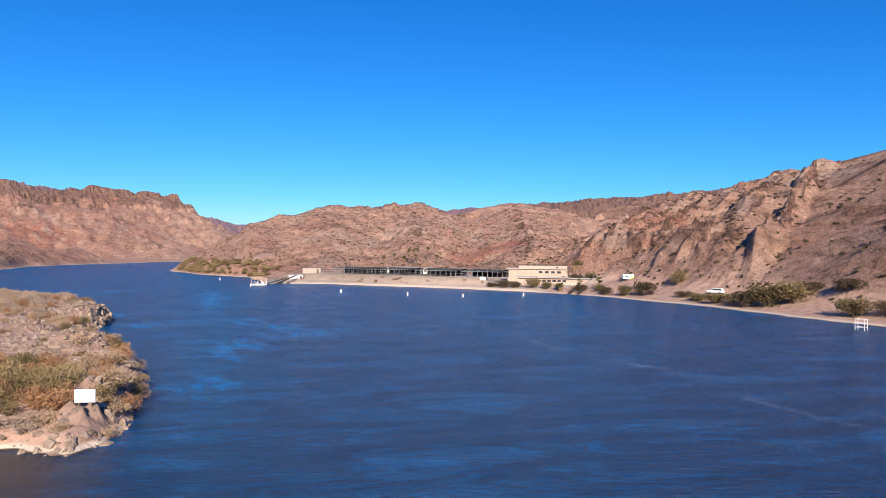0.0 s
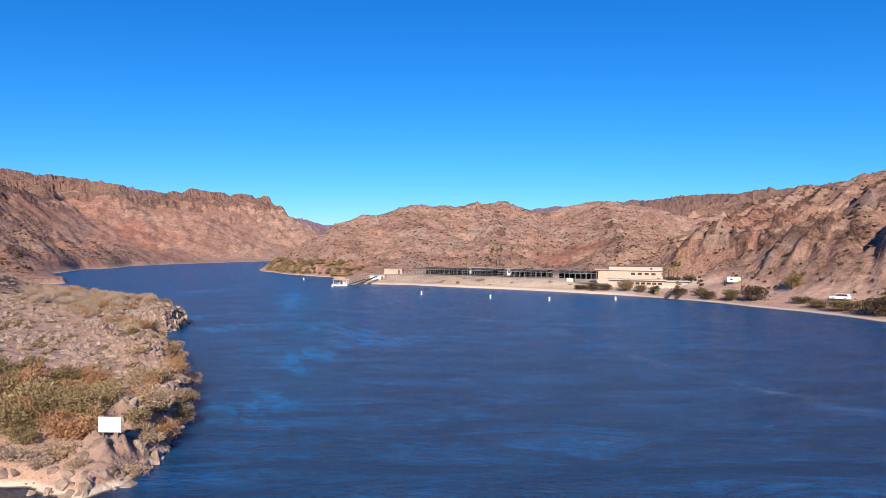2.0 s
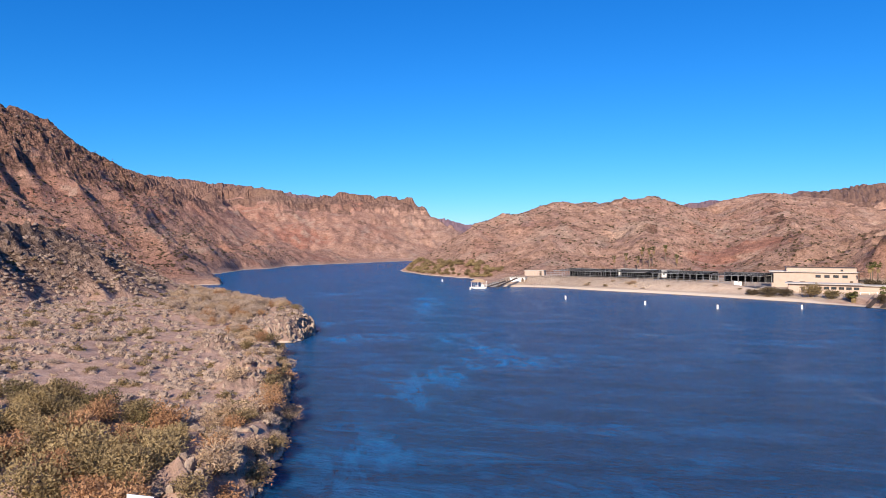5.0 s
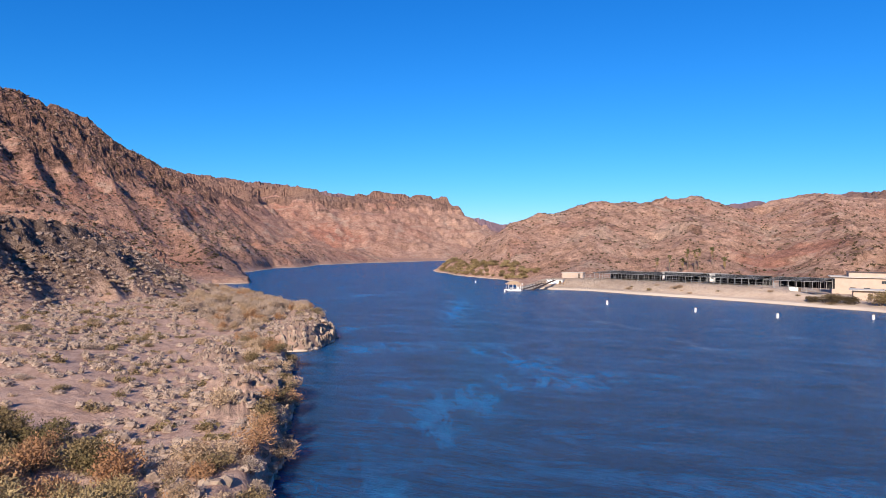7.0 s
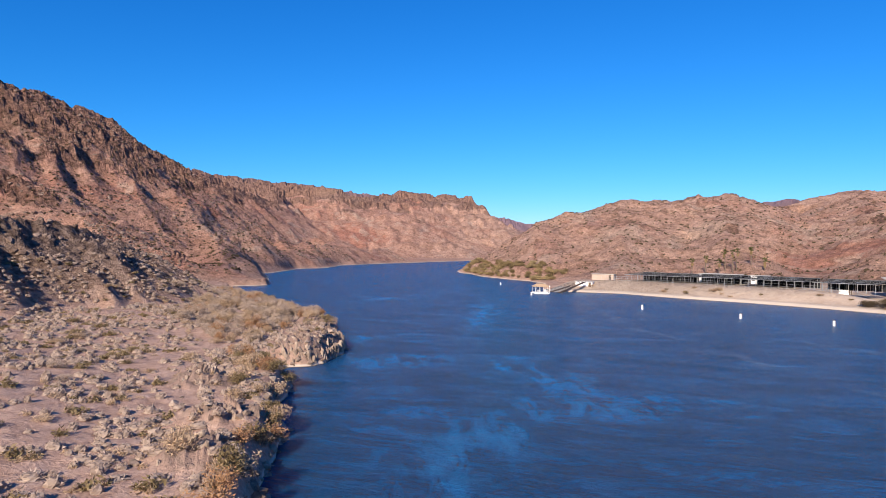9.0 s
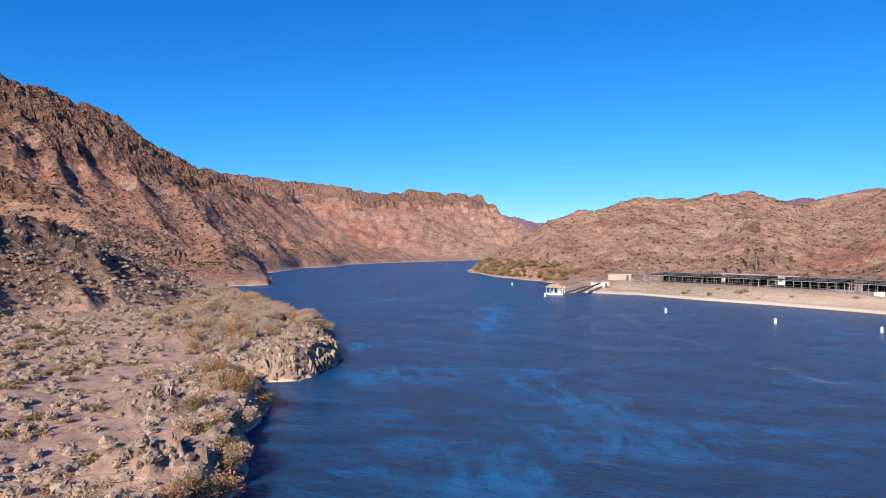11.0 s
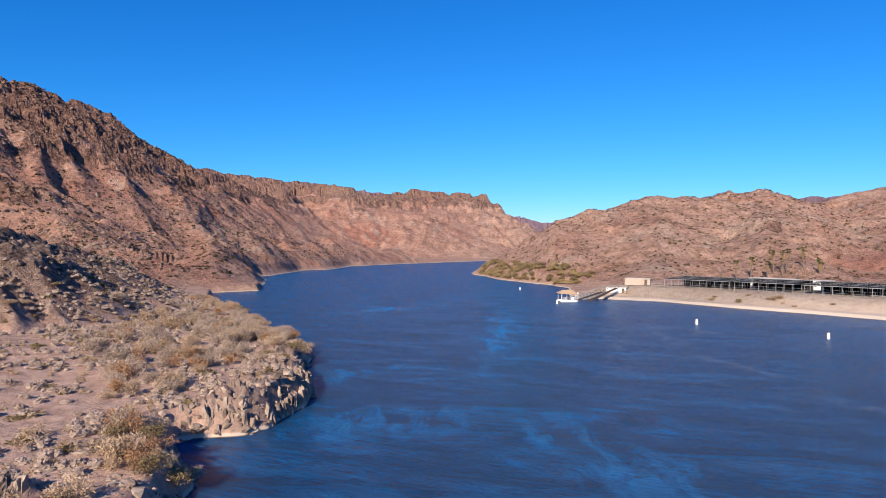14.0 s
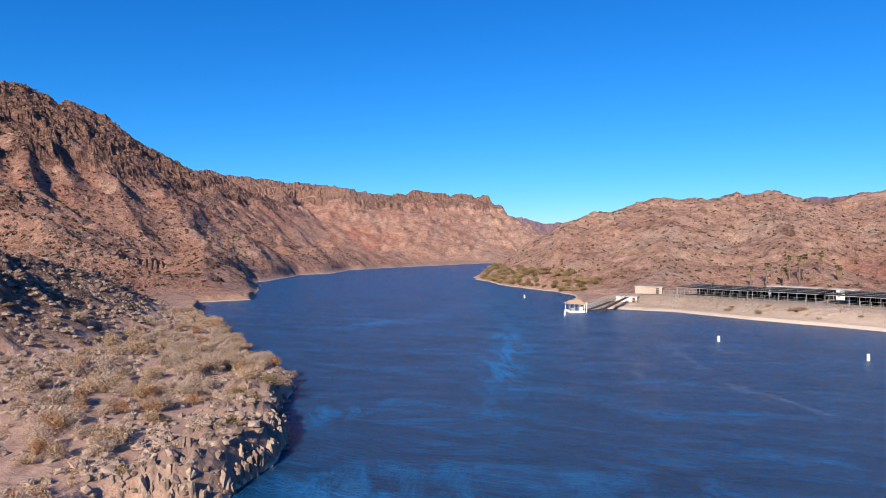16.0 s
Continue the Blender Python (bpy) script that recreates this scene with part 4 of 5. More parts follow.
clump_stuff("dry_grass", "dry straw tufts between the shrubs", "dry grass", flat[1::9], "straw", 2, 60, 0.07, 0.8, 0.9, 5.0)
clump_stuff("olive_shrubs", "small olive shrubs dotted over the flat", "shrubs", flat[4::24], "olive", 3, 130, 0.09, 1.5, 1.0, 2.6)
slopes = np.concatenate([scatter(15000, -20, 290, 330, 640, lambda x, y, z, d: (d > 6) & (z > 5) & (rng.random(x.size) < 0.24)),
                         scatter(7500, 125, 60, 330, 330, lambda x, y, z, d: (d > 18) & (z > 3.5) & (rng.random(x.size) < 0.3))])
clump_stuff("hill_shrubs", "scattered dark creosote shrubs on the hillsides", "shrubs", slopes, "creosote", 5, 14, 0.4, 1.35, 1.2)
west_slopes = scatter(12000, -330, 190, -95, 620, lambda x, y, z, d: (d > 8) & (z > 4) & (rng.random(x.size) < 0.5))
clump_stuff("west_hill_shrubs", "scattered dry shrubs on the red slope", "shrubs", west_slopes, "creosote", 6, 12, 0.42, 1.3, 1.1)


# ---- rocks ----
def rock_material(name, dark, mid, light):
    m, nodes, links, p = material(name, mid, 0.92)
    p.inputs["Specular IOR Level"].default_value = 0.2
    g = nodes.new("ShaderNodeNewGeometry")
    a = noise_node(nodes, links, g.outputs["Position"], 1.4, 6, 0.65)
    b = noise_node(nodes, links, g.outputs["Position"], 9.0, 4, 0.7)
    f = math_node(nodes, links, "ADD", math_node(nodes, links, "MULTIPLY", a.outputs["Fac"], 0.55),
                  math_node(nodes, links, "ADD", math_node(nodes, links, "MULTIPLY", b.outputs["Fac"], 0.25), math_node(nodes, links, "MULTIPLY", g.outputs["Random Per Island"], 0.2)))
    r = ramp_node(nodes, [(0.32, dark), (0.5, mid), (0.68, light)])
    links.new(f, r.inputs["Fac"])
    links.new(r.outputs["Color"], p.inputs["Base Color"])
    bump_node(nodes, links, b.outputs["Fac"], 0.7, 0.08, p)
    return m


PALE_ROCK = rock_material("pale_rock", (0.0858, 0.0608, 0.0468), (0.257, 0.191, 0.148), (0.421, 0.335, 0.265))
DARK_ROCK = rock_material("varnished_rock", (0.0702, 0.0468, 0.039), (0.172, 0.121, 0.0975), (0.296, 0.226, 0.187))


def rock_kit(seed, tall, detail=2):
    """An angular boulder about a metre across, cut by random planes."""
    r = np.random.default_rng(seed)
    bm = bmesh.new()
    bmesh.ops.create_icosphere(bm, subdivisions=detail, radius=0.62)
    cuts = r.normal(size=(14, 3))
    cuts /= np.linalg.norm(cuts, axis=1)[:, None]
    depth = r.uniform(0.26, 0.44, 14)
    for v in bm.verts:
        p = np.array(v.co)
        for c, d in zip(cuts, depth):
            over = p @ c - d
            if over > 0:
                p = p - c * over
        p = p * (1 + 0.035 * r.normal())
        v.co = (p[0], p[1], p[2] * tall)
    co = np.array([v.co[:] for v in bm.verts])
    fa = np.array([[v.index for v in f.verts] for f in bm.faces])
    bm.free()
    return co, fa


ROCKS = [rock_kit(100 + i, t) for i, t in enumerate((0.8, 1.0, 1.3, 0.7, 1.6, 1.1))]
ROCK_MESH = [[array_mesh("boulder", co, fa, m) for co, fa in ROCKS] for m in (PALE_ROCK, DARK_ROCK)]


def block_kit(seed):
    """A cracked, flat-sided block about a metre across with broken corners."""
    r = np.random.default_rng(seed)
    bm = bmesh.new()
    bmesh.ops.create_cube(bm, size=1.0)
    bmesh.ops.subdivide_edges(bm, edges=bm.edges[:], cuts=3, use_grid_fill=True)
    cuts = r.normal(size=(7, 3)) + np.array([0, 0, 0.4])
    cuts /= np.linalg.norm(cuts, axis=1)[:, None]
    depth = r.uniform(0.36, 0.62, 7)
    lean = r.normal(size=2) * 0.18
    for v in bm.verts:
        p = np.array(v.co)
        for c, d in zip(cuts, depth):
            over = p @ c - d
            if over > 0:
                p = p - c * over
        p = p + 0.035 * r.normal(size=3)
        taper = 1 - 0.18 * (p[2] + 0.5)
        v.co = (p[0] * taper + lean[0] * p[2], p[1] * taper + lean[1] * p[2], p[2])
    bmesh.ops.triangulate(bm, faces=bm.faces[:])
    bm.verts.index_update()
    co = np.array([v.co[:] for v in bm.verts])
    fa = np.array([[v.index for v in f.verts] for f in bm.faces])
    bm.free()
    return co, fa


BLOCKS = [block_kit(300 + i) for i in range(7)]
BLOCK_MESH = [[array_mesh("rock_block", co, fa, m) for co, fa in BLOCKS] for m in (PALE_ROCK, DARK_ROCK)]


def rock_block(x, y, z, size, mat, tall, turn):
    ob = new("boulder", BLOCK_MESH[mat][rng.integers(7)])
    ob.matrix_basis = pose(x, y, z, rng.uniform(-12, 12), rng.uniform(-12, 12), turn) @ Matrix.Diagonal((size * rng.uniform(0.45, 0.9), size * rng.uniform(0.6, 1.1), size * tall, 1))
    return tagged(ob, "cracked blocky weathered rock of the outcrop", "boulder", "outcrop rocks")


PEBBLES = [rock_kit(200 + i, 0.85, 1) for i in range(5)]


def boulder(x, y, z, size, mat=0, tall=1.0, label="", group="boulders along the bank"):
    ob = new("boulder", ROCK_MESH[mat][rng.integers(6)])
    ob.matrix_basis = pose(x, y, z, rng.uniform(-15, 15), rng.uniform(-15, 15), rng.uniform(0, 360)) @ Matrix.Diagonal((size, size * rng.uniform(0.7, 1.0), size * tall, 1))
    return tagged(ob, label or "angular pale weathered boulder at the river's edge", "boulder", group)


edge = scatter(2200, -90, 44, -8, 235, lambda x, y, z, d: (d > -0.7) & (d < 3.4) & (rng.random(x.size) < 0.6))
for x, y, z in edge[:60]:
    if (-15 < x < -11.8 and 48.8 < y < 53) or (patch(x, y, BARE[:6]) > 0):
        continue
    s = rng.uniform(0.3, 0.85)
    boulder(x, y, max(z, -0.15) + s * 0.1, s, 0 if rng.random() < 0.75 else 1, rng.uniform(0.7, 1.2))
# outcrops: x, y, spread, number, size
OUTCROPS = [(-28, 127, 1.8, 14, 1.0), (-28, 133, 2.0, 14, 1.1), (-30, 140, 2.0, 12, 1.0), (-31, 131, 2.4, 18, 1.0), (-34, 137, 2.4, 16, 0.9), (-30, 124.5, 2.0, 14, 0.9), (-33, 150, 2.4, 18, 0.95), (-28.5, 101.5, 2.2, 18, 0.85), (-20.5, 90, 2.4, 22, 0.9),
            (-17.5, 81.5, 2.0, 18, 0.85), (-11.6, 53.2, 1.3, 20, 0.8), (-14.5, 48, 1.3, 16, 0.7), (-13, 57.5, 1.4, 16, 0.7)]
# jointed cliff of the rocky point: upright columns side by side along the water
CLIFF = [(-30.6, 121.6), (-28.4, 122.6), (-26, 124.0), (-25.0, 126.2), (-24.7, 130.5), (-24.7, 134.5), (-25.6, 139.5), (-28, 144.5)]
for (ax, ay), (bx, by) in zip(CLIFF, CLIFF[1:]):
    steps = round(math.dist((ax, ay), (bx, by)) / 0.46)
    turn = math.degrees(math.atan2(by - ay, bx - ax))
    nx, ny = -(by - ay) / math.dist((ax, ay), (bx, by)), (bx - ax) / math.dist((ax, ay), (bx, by))
    for row, lift in ((0.15, 1.5), (0.95, 2.3), (1.8, 2.7)):
        for i in range(steps):
            f = (i + rng.uniform(0.2, 0.8)) / steps
            inward = row + rng.uniform(-0.25, 0.35)
            top = lift + rng.uniform(-0.6, 0.55)
            ob = rock_block(ax + (bx - ax) * f + nx * inward, ay + (by - ay) * f + ny * inward, top / 2 - 0.35, 1.0, 0 if rng.random() < 0.72 else 1, 1.0, turn + rng.normal() * 10)
            ob.scale = (rng.uniform(0.3, 0.7), rng.uniform(0.5, 0.9), top + 0.7)
for a, b, spread, n, size in OUTCROPS:
    for _ in range(round(n * 0.6)):
        x, y = a + rng.normal() * spread * 0.6, b + rng.normal() * spread * 0.7
        if terrain(np.array([x]), np.array([y]), False)[1][0] < -0.3 or (-15 < x < -11.8 and 48.8 < y < 53):
            continue
        s = size * rng.uniform(0.4, 0.9)
        rock_block(x, y, max(level(x, y), -0.2) + s * 0.05, s, 0 if rng.random() < (0.95 if b < 70 else 0.5) else 1, rng.uniform(0.9, 1.5), a * 17 + rng.normal() * 22)


def rock_stuff(name, label, places, mat, seed, low, high):
    r = np.random.default_rng(seed)
    cos, fas, n = [], [], 0
    for x, y, z in places:
        co, fa = PEBBLES[r.integers(5)]
        s = low + (high - low) * r.random() ** 2.2
        a = r.uniform(0, 6.28)
        q = co * s
        cos.append(np.stack([x + q[:, 0] * math.cos(a) - q[:, 1] * math.sin(a), y + q[:, 0] * math.sin(a) + q[:, 1] * math.cos(a), z + q[:, 2]], -1))
        fas.append(fa + n)
        n += len(co)
    return tagged(new(name, array_mesh(name, np.concatenate(cos), np.concatenate(fas), mat)), label, "rocks", kind="stuff")


rubble = scatter(42000, -95, 46, -8, 240, lambda x, y, z, d: (d > -0.3) & (d < 10) & (rng.random(x.size) < np.clip(1.1 - d / 4, 0.06, 1)))
rock_stuff("bank_rubble", "loose pale stones along the bank", rubble[:6500], PALE_ROCK, 7, 0.2, 1.3)
talus = scatter(15000, -200, 105, -78, 290, lambda x, y, z, d: (z > 5.5) & (z < 40) & (rng.random(x.size) < 0.62))
rock_stuff("dark_talus", "dark varnished rubble covering the low hill", talus[:5200], DARK_ROCK, 8, 0.4, 2.0)
crags = scatter(9000, -380, 260, -110, 640, lambda x, y, z, d: (z > 12) & (ridged(x / 55, y / 55, 2, 91) > 0.5))
rock_stuff("crag_blocks", "broken blocks on the crags of the red mountain", crags[:4200], DARK_ROCK, 9, 0.6, 2.9)


# ---- yard, buildings and small things ----
STUCCO = plain("cream_stucco", (0.45, 0.35, 0.285), 0.9, vary=0.07, scale=0.8, bump=0.2)
WHITE = plain("white_paint", (0.80, 0.79, 0.76), 0.6, vary=0.06, scale=1.5)
ROOF_PALE = plain("pale_roofing", (0.484, 0.452, 0.406), 0.85, vary=0.1, scale=0.5)
ROOF_DARK = plain("dark_canopy_roofing", (0.02, 0.021, 0.024), 0.95, vary=0.3, scale=0.4)
TRIM = plain("brown_trim", (0.0858, 0.0585, 0.0429), 0.7)
STEEL = plain("galvanised_steel", (0.429, 0.437, 0.437), 0.45, 0.5)
RUST = plain("rusty_steel", (0.06, 0.042, 0.034), 0.9, 0.0, vary=0.4)
TAN_ROOF = plain("tan_metal_roofing", (0.484, 0.335, 0.195), 0.6, vary=0.1)
CONCRETE = plain("grey_concrete", (0.328, 0.304, 0.273), 0.9, vary=0.15, scale=1.0, bump=0.2)
TIMBER = plain("weathered_timber", (0.164, 0.117, 0.078), 0.85, vary=0.3, scale=4.0)
BLACK = plain("black_rubber", (0.02, 0.02, 0.02), 0.85)
INK = plain("grey_lettering", (0.52, 0.53, 0.56), 0.8)
LIME = plain("lime_green_paint", (0.42, 0.72, 0.06), 0.5)
GLASS, _, _, _g = material("window_glass", (0.03, 0.04, 0.05), 0.06)
_g.inputs["Specular IOR Level"].default_value = 0.8

YARD = (0.76, -0.65)  # along the river bank
TURN = math.degrees(math.atan2(YARD[1], YARD[0]))


def place(x, y, turn=0.0, sink=0.0, z=None):
    return pose(x, y, (level(x, y) if z is None else z) - sink, 0, 0, turn)


def carport(x, y, length, depth, bays, z, slope=0.0):
    """A flat-roofed parking canopy: origin at the front left foot, x along the front, y to the back."""
    c = thing("carport", pose(x, y, z, 0, 0, TURN + slope), "long dark flat-roofed parking canopy on pale steel posts", "carport", "parking canopies in the yard")
    h = 2.45
    panels = 4
    for i in range(panels):
        a, b = depth * i / panels, depth * (i + 1) / panels
        part("roof_panel", Shape().box(-0.5, a - 0.35, h + 0.2 * i, length + 0.5, b + 0.30, h + 0.2 * i + 0.09), ROOF_DARK, c)
    for i in range(1, panels):
        part("edge_strip", Shape().box(-0.5, depth * i / panels - 0.34, h + 0.2 * i + 0.094, length + 0.5, depth * i / panels - 0.28, h + 0.2 * i + 0.13), STEEL, c, "pale steel edge strip")
    part("fascia", Shape().box(-0.55, -0.52, h - 0.12, length + 0.55, -0.36, h + 0.02), STEEL, c, "pale steel fascia")
    part("fascia", Shape().box(-0.55, depth + 0.34, h + 0.5, length + 0.55, depth + 0.46, h + 0.72), STEEL, c, "pale steel fascia")
    post = Shape().box(-0.06, -0.06, 0, 0.06, 0.06, h - 0.005)
    me = post.mesh("post", STEEL)
    for j in (0.0, depth * 0.5, depth - 0.3):
        for i in range(bays + 1):
            p = part("post", me, STEEL, c)
            p.location = (length * i / bays, j, -0.25 if j else -0.35)
            p.scale = (1, 1, (h + 0.6 * (j / depth) + 0.3) / h)
    for i in range(bays + 1):
        xx = length * i / bays
        part("beam", Shape().box(xx - 0.06, -0.3, h - 0.26, xx + 0.06, depth + 0.3, h - 0.10), STEEL, c)
    # added dark sheet that stands in for the shade beneath the roof
    part("painted_shade", Shape().box(-0.5, depth + 0.48, -0.3, length + 0.5, depth + 0.54, h + 0.62), ROOF_DARK, c, "added dark sheet across the back in place of the shade under the roof")
    return c


carport(42, 293.5, 22, 13, 9, 4.2)
carport(60.5, 280.5, 17, 14, 7, 4.2)
carport(75.5, 266.5, 19, 14, 8, 4.2)
carport(91.5, 250, 16, 14, 7, 4.2)


def window_set(parent, x0, x1, n, y, z0, z1, wide):
    """Windows set 4 cm into a wall that faces -y."""
    for i in range(n):
        cx = x0 + (x1 - x0) * (i + 0.5) / n
        w = part("window", Shape().box(cx - wide / 2 - 0.08, y - 0.05, z0 - 0.08, cx + wide / 2 + 0.08, y + 0.02, z0).box(cx - wide / 2 - 0.08, y - 0.05, z1, cx + wide / 2 + 0.08, y + 0.02, z1 + 0.08)
                 .box(cx - wide / 2 - 0.08, y - 0.05, z0, cx - wide / 2, y + 0.02, z1).box(cx + wide / 2, y - 0.05, z0, cx + wide / 2 + 0.08, y + 0.02, z1).box(cx - 0.03, y - 0.04, z0, cx + 0.03, y + 0.02, z1), TRIM, parent)
        part("pane", Shape().box(cx - wide / 2, y - 0.03, z0, cx + wide / 2, y - 0.012, z1), GLASS, w)


def main_building():
    b = thing("main_building", pose(117, 259, 2.6, 0, 0, -24.5), "two-storey cream stucco building with a flat brown-edged roof", "building")
    part("wall", Shape().box(0, 0, -1.6, 27, 14, 4.9), STUCCO, b)
    part("wall", Shape().box(5.0, 3.0, 4.9, 27, 14, 6.5), STUCCO, b)
    part("roof", Shape().box(-0.7, -0.7, 4.9, 27.5, 3.0, 5.12), ROOF_PALE, b, "pale overhanging lower roof")
    part("roof", Shape().box(-0.7, 3.0, 4.9, 5.0, 14.3, 5.12), ROOF_PALE, b)
    part("parapet", Shape().box(4.8, 2.8, 6.5, 27.3, 14.2, 6.68), TRIM, b, "dark brown roof edge")
    window_set(b, 13.5, 24.5, 4, -0.005, 3.1, 3.95, 1.5)
    window_set(b, 4.0, 12.0, 2, -0.005, 0.7, 1.5, 1.5)
    window_set(b, 21.5, 23.5, 1, 2.995, 5.4, 5.9, 0.7)
    part("door", Shape().box(24.6, -0.04, -0.1, 25.6, 0.012, 2.0), TRIM, b)
    st = part("staircase", Shape().box(27.4, 1.0, 2.2, 29.6, 3.4, 2.34), TRIM, b, "dark outside staircase")
    for i in range(12):
        part("step", Shape().box(27.5, 3.4 + 0.28 * i, 2.16 - 0.185 * i, 28.9, 3.70 + 0.28 * i, 2.20 - 0.185 * i), TRIM, st)
    for i, (px, py) in enumerate(((29.5, 1.1), (29.5, 3.3), (27.6, 1.1))):
        part("post", Shape().box(px - 0.07, py - 0.07, -0.6, px + 0.07, py + 0.07, 5.2), TRIM, st)
    part("awning", Shape().box(27.0, 0.6, 5.2, 29.9, 6.8, 5.32), TRIM, st)


def low_building():
    b = thing("low_building", pose(107.5, 228.5, 1.7, 0, 0, -26), "long single-storey cream building with a pale flat roof", "building")
    part("wall", Shape().box(0, 0, -0.8, 20, 9, 3.0), STUCCO, b)
    part("wall", Shape().box(20, 1.2, -0.8, 29, 9, 2.7), STUCCO, b)
    part("roof", Shape().box(-0.8, -1.0, 3.0, 20.5, 9.4, 3.2), ROOF_PALE, b, "pale overhanging roof")
    part("roof", Shape().box(20.5, 0.5, 2.7, 29.6, 9.4, 2.88), ROOF_PALE, b)
    window_set(b, 7.5, 19.5, 6, -0.005, 1.5, 2.2, 1.3)
    part("door", Shape().box(3.6, -0.05, 0.0, 4.6, 0.015, 2.05), TRIM, b, "dark doorway")
    d = part("deck", Shape().box(19.0, -3.4, -0.25, 24.0, 0.9, -0.1), TIMBER, b, "small timber deck")
    for px, py in ((19.1, -3.3), (23.9, -3.3), (21.5, -3.3), (23.9, 0.6)):
        part("post", Shape().box(px - 0.07, py - 0.07, -1.6, px + 0.07, py + 0.07, 1.0), WHITE, d)
    part("rail", Shape().box(19.0, -3.36, 0.92, 24.0, -3.24, 1.0), WHITE, d)


def shed(name, x, y, turn, length, depth, high, wall, roof, label, windows=0):
    s = thing(name, place(x, y, turn), label, "shed")
    part("wall", Shape().box(0, 0, -2.5, length, depth, high), wall, s)
    part("roof", Shape().box(-0.25, -0.25, high, length + 0.25, depth + 0.25, high + 0.16), roof, s)
    part("door", Shape().box(length * 0.78, -0.03, 0, length * 0.78 + 0.9, 0.012, min(2.0, high - 0.2)), TRIM, s)
    if windows:
        window_set(s, 0.4, length * 0.7, windows, -0.005, 1.2, 1.9, 0.9)


main_building()
low_building()
shed("service_building", 70, 297, TURN, 14.6, 5, 3.0, WHITE, ROOF_PALE, "long low white service building below the palms", 3)
shed("service_building", 83.5, 285.5, TURN, 6.5, 5, 2.9, WHITE, ROOF_PALE, "small white service building below the palms", 1)
shed("pump_house", 22.5, 290.5, -20, 6.5, 3.5, 1.7, WHITE, ROOF_PALE, "low white pump house above the boat ramp")
shed("pump_house", 29.5, 298, -20, 8.5, 4, 2.2, STUCCO, ROOF_PALE, "low cream pump house above the boat ramp")
shed("garage", 148, 240, -24, 8, 7, 3.0, STUCCO, ROOF_PALE, "plain cream garage beside the slope")
shed("garage", 158, 236, -24, 4.5, 6, 2.6, STUCCO, ROOF_PALE, "small cream garage beside the slope")
shed("garage", 107, 268, -24, 3.6, 3, 2.6, WHITE, ROOF_PALE, "small white cabin behind the canopies")


def wheel_at(parent, x, y, r=0.34, w=0.22):
    t = part("wheel", Shape().tube((x, y - w / 2, r), (x, y + w / 2, r), r, r, 16), BLACK, parent)
    part("rim", Shape().tube((x, y - w / 2 - 0.01, r), (x, y + w / 2 + 0.01, r), r * 0.58, r * 0.58, 12), STEEL, t)


def profile(points, half):
    """A car body: a side outline drawn across the width, pinched towards the roof."""
    s = Shape()
    n = len(points)
    v = [(x, side * half * (1 - 0.16 * max(0, z - 0.95) / 0.8), z) for side in (-1, 1) for x, z in points]
    return s.add(v, [tuple(range(n)), tuple(range(2 * n - 1, n - 1, -1))] + [(i, n + i, n + (i + 1) % n, (i + 1) % n) for i in range(n)])


def car(x, y, turn):
    c = thing("car", place(x, y, turn), "white sport utility car parked on the dirt road", "car")
    part("body", profile([(-2.3, 0.35), (2.3, 0.35), (2.38, 0.75), (2.25, 1.0), (1.15, 1.08), (0.55, 1.68), (-1.9, 1.74), (-2.25, 1.1), (-2.36, 0.7)], 0.93), WHITE, c)
    part("window", profile([(0.98, 1.12), (0.52, 1.6), (-1.85, 1.65), (-2.1, 1.12)], 0.955), GLASS, c, "dark side glazing")
    for wx in (-1.45, 1.45):
        for wy in (-0.86, 0.86):
            wheel_at(c, wx, wy)
    for wy in (-0.65, 0.65):
        part("headlight", Shape().box(2.22, wy - 0.16, 0.72, 2.40, wy + 0.16, 0.86), STEEL, c)


def trailer(x, y, turn):
    c = thing("caravan", place(x, y, turn) @ Matrix.Scale(0.78, 4), "white box caravan with a lime green end panel", "caravan")
    part("body", profile([(-2.9, 0.5), (2.7, 0.5), (2.95, 1.3), (2.7, 2.75), (-2.8, 2.8), (-2.95, 1.4)], 1.15), WHITE, c)
    part("panel", Shape().box(1.0, -1.19, 0.62, 2.6, -1.165, 1.5), LIME, c, "lime green side panel")
    part("window", Shape().box(-1.8, -1.16, 1.5, -0.6, -1.14, 2.1), GLASS, c)
    for wy in (-0.95, 0.95):
        wheel_at(c, -0.2, wy, 0.36)
    part("hitch", Shape().tube((2.7, 0, 0.52), (3.9, 0, 0.5), 0.06), RUST, c)


car(137.5, 152.5, 118)
trailer(137.5, 197, -10)


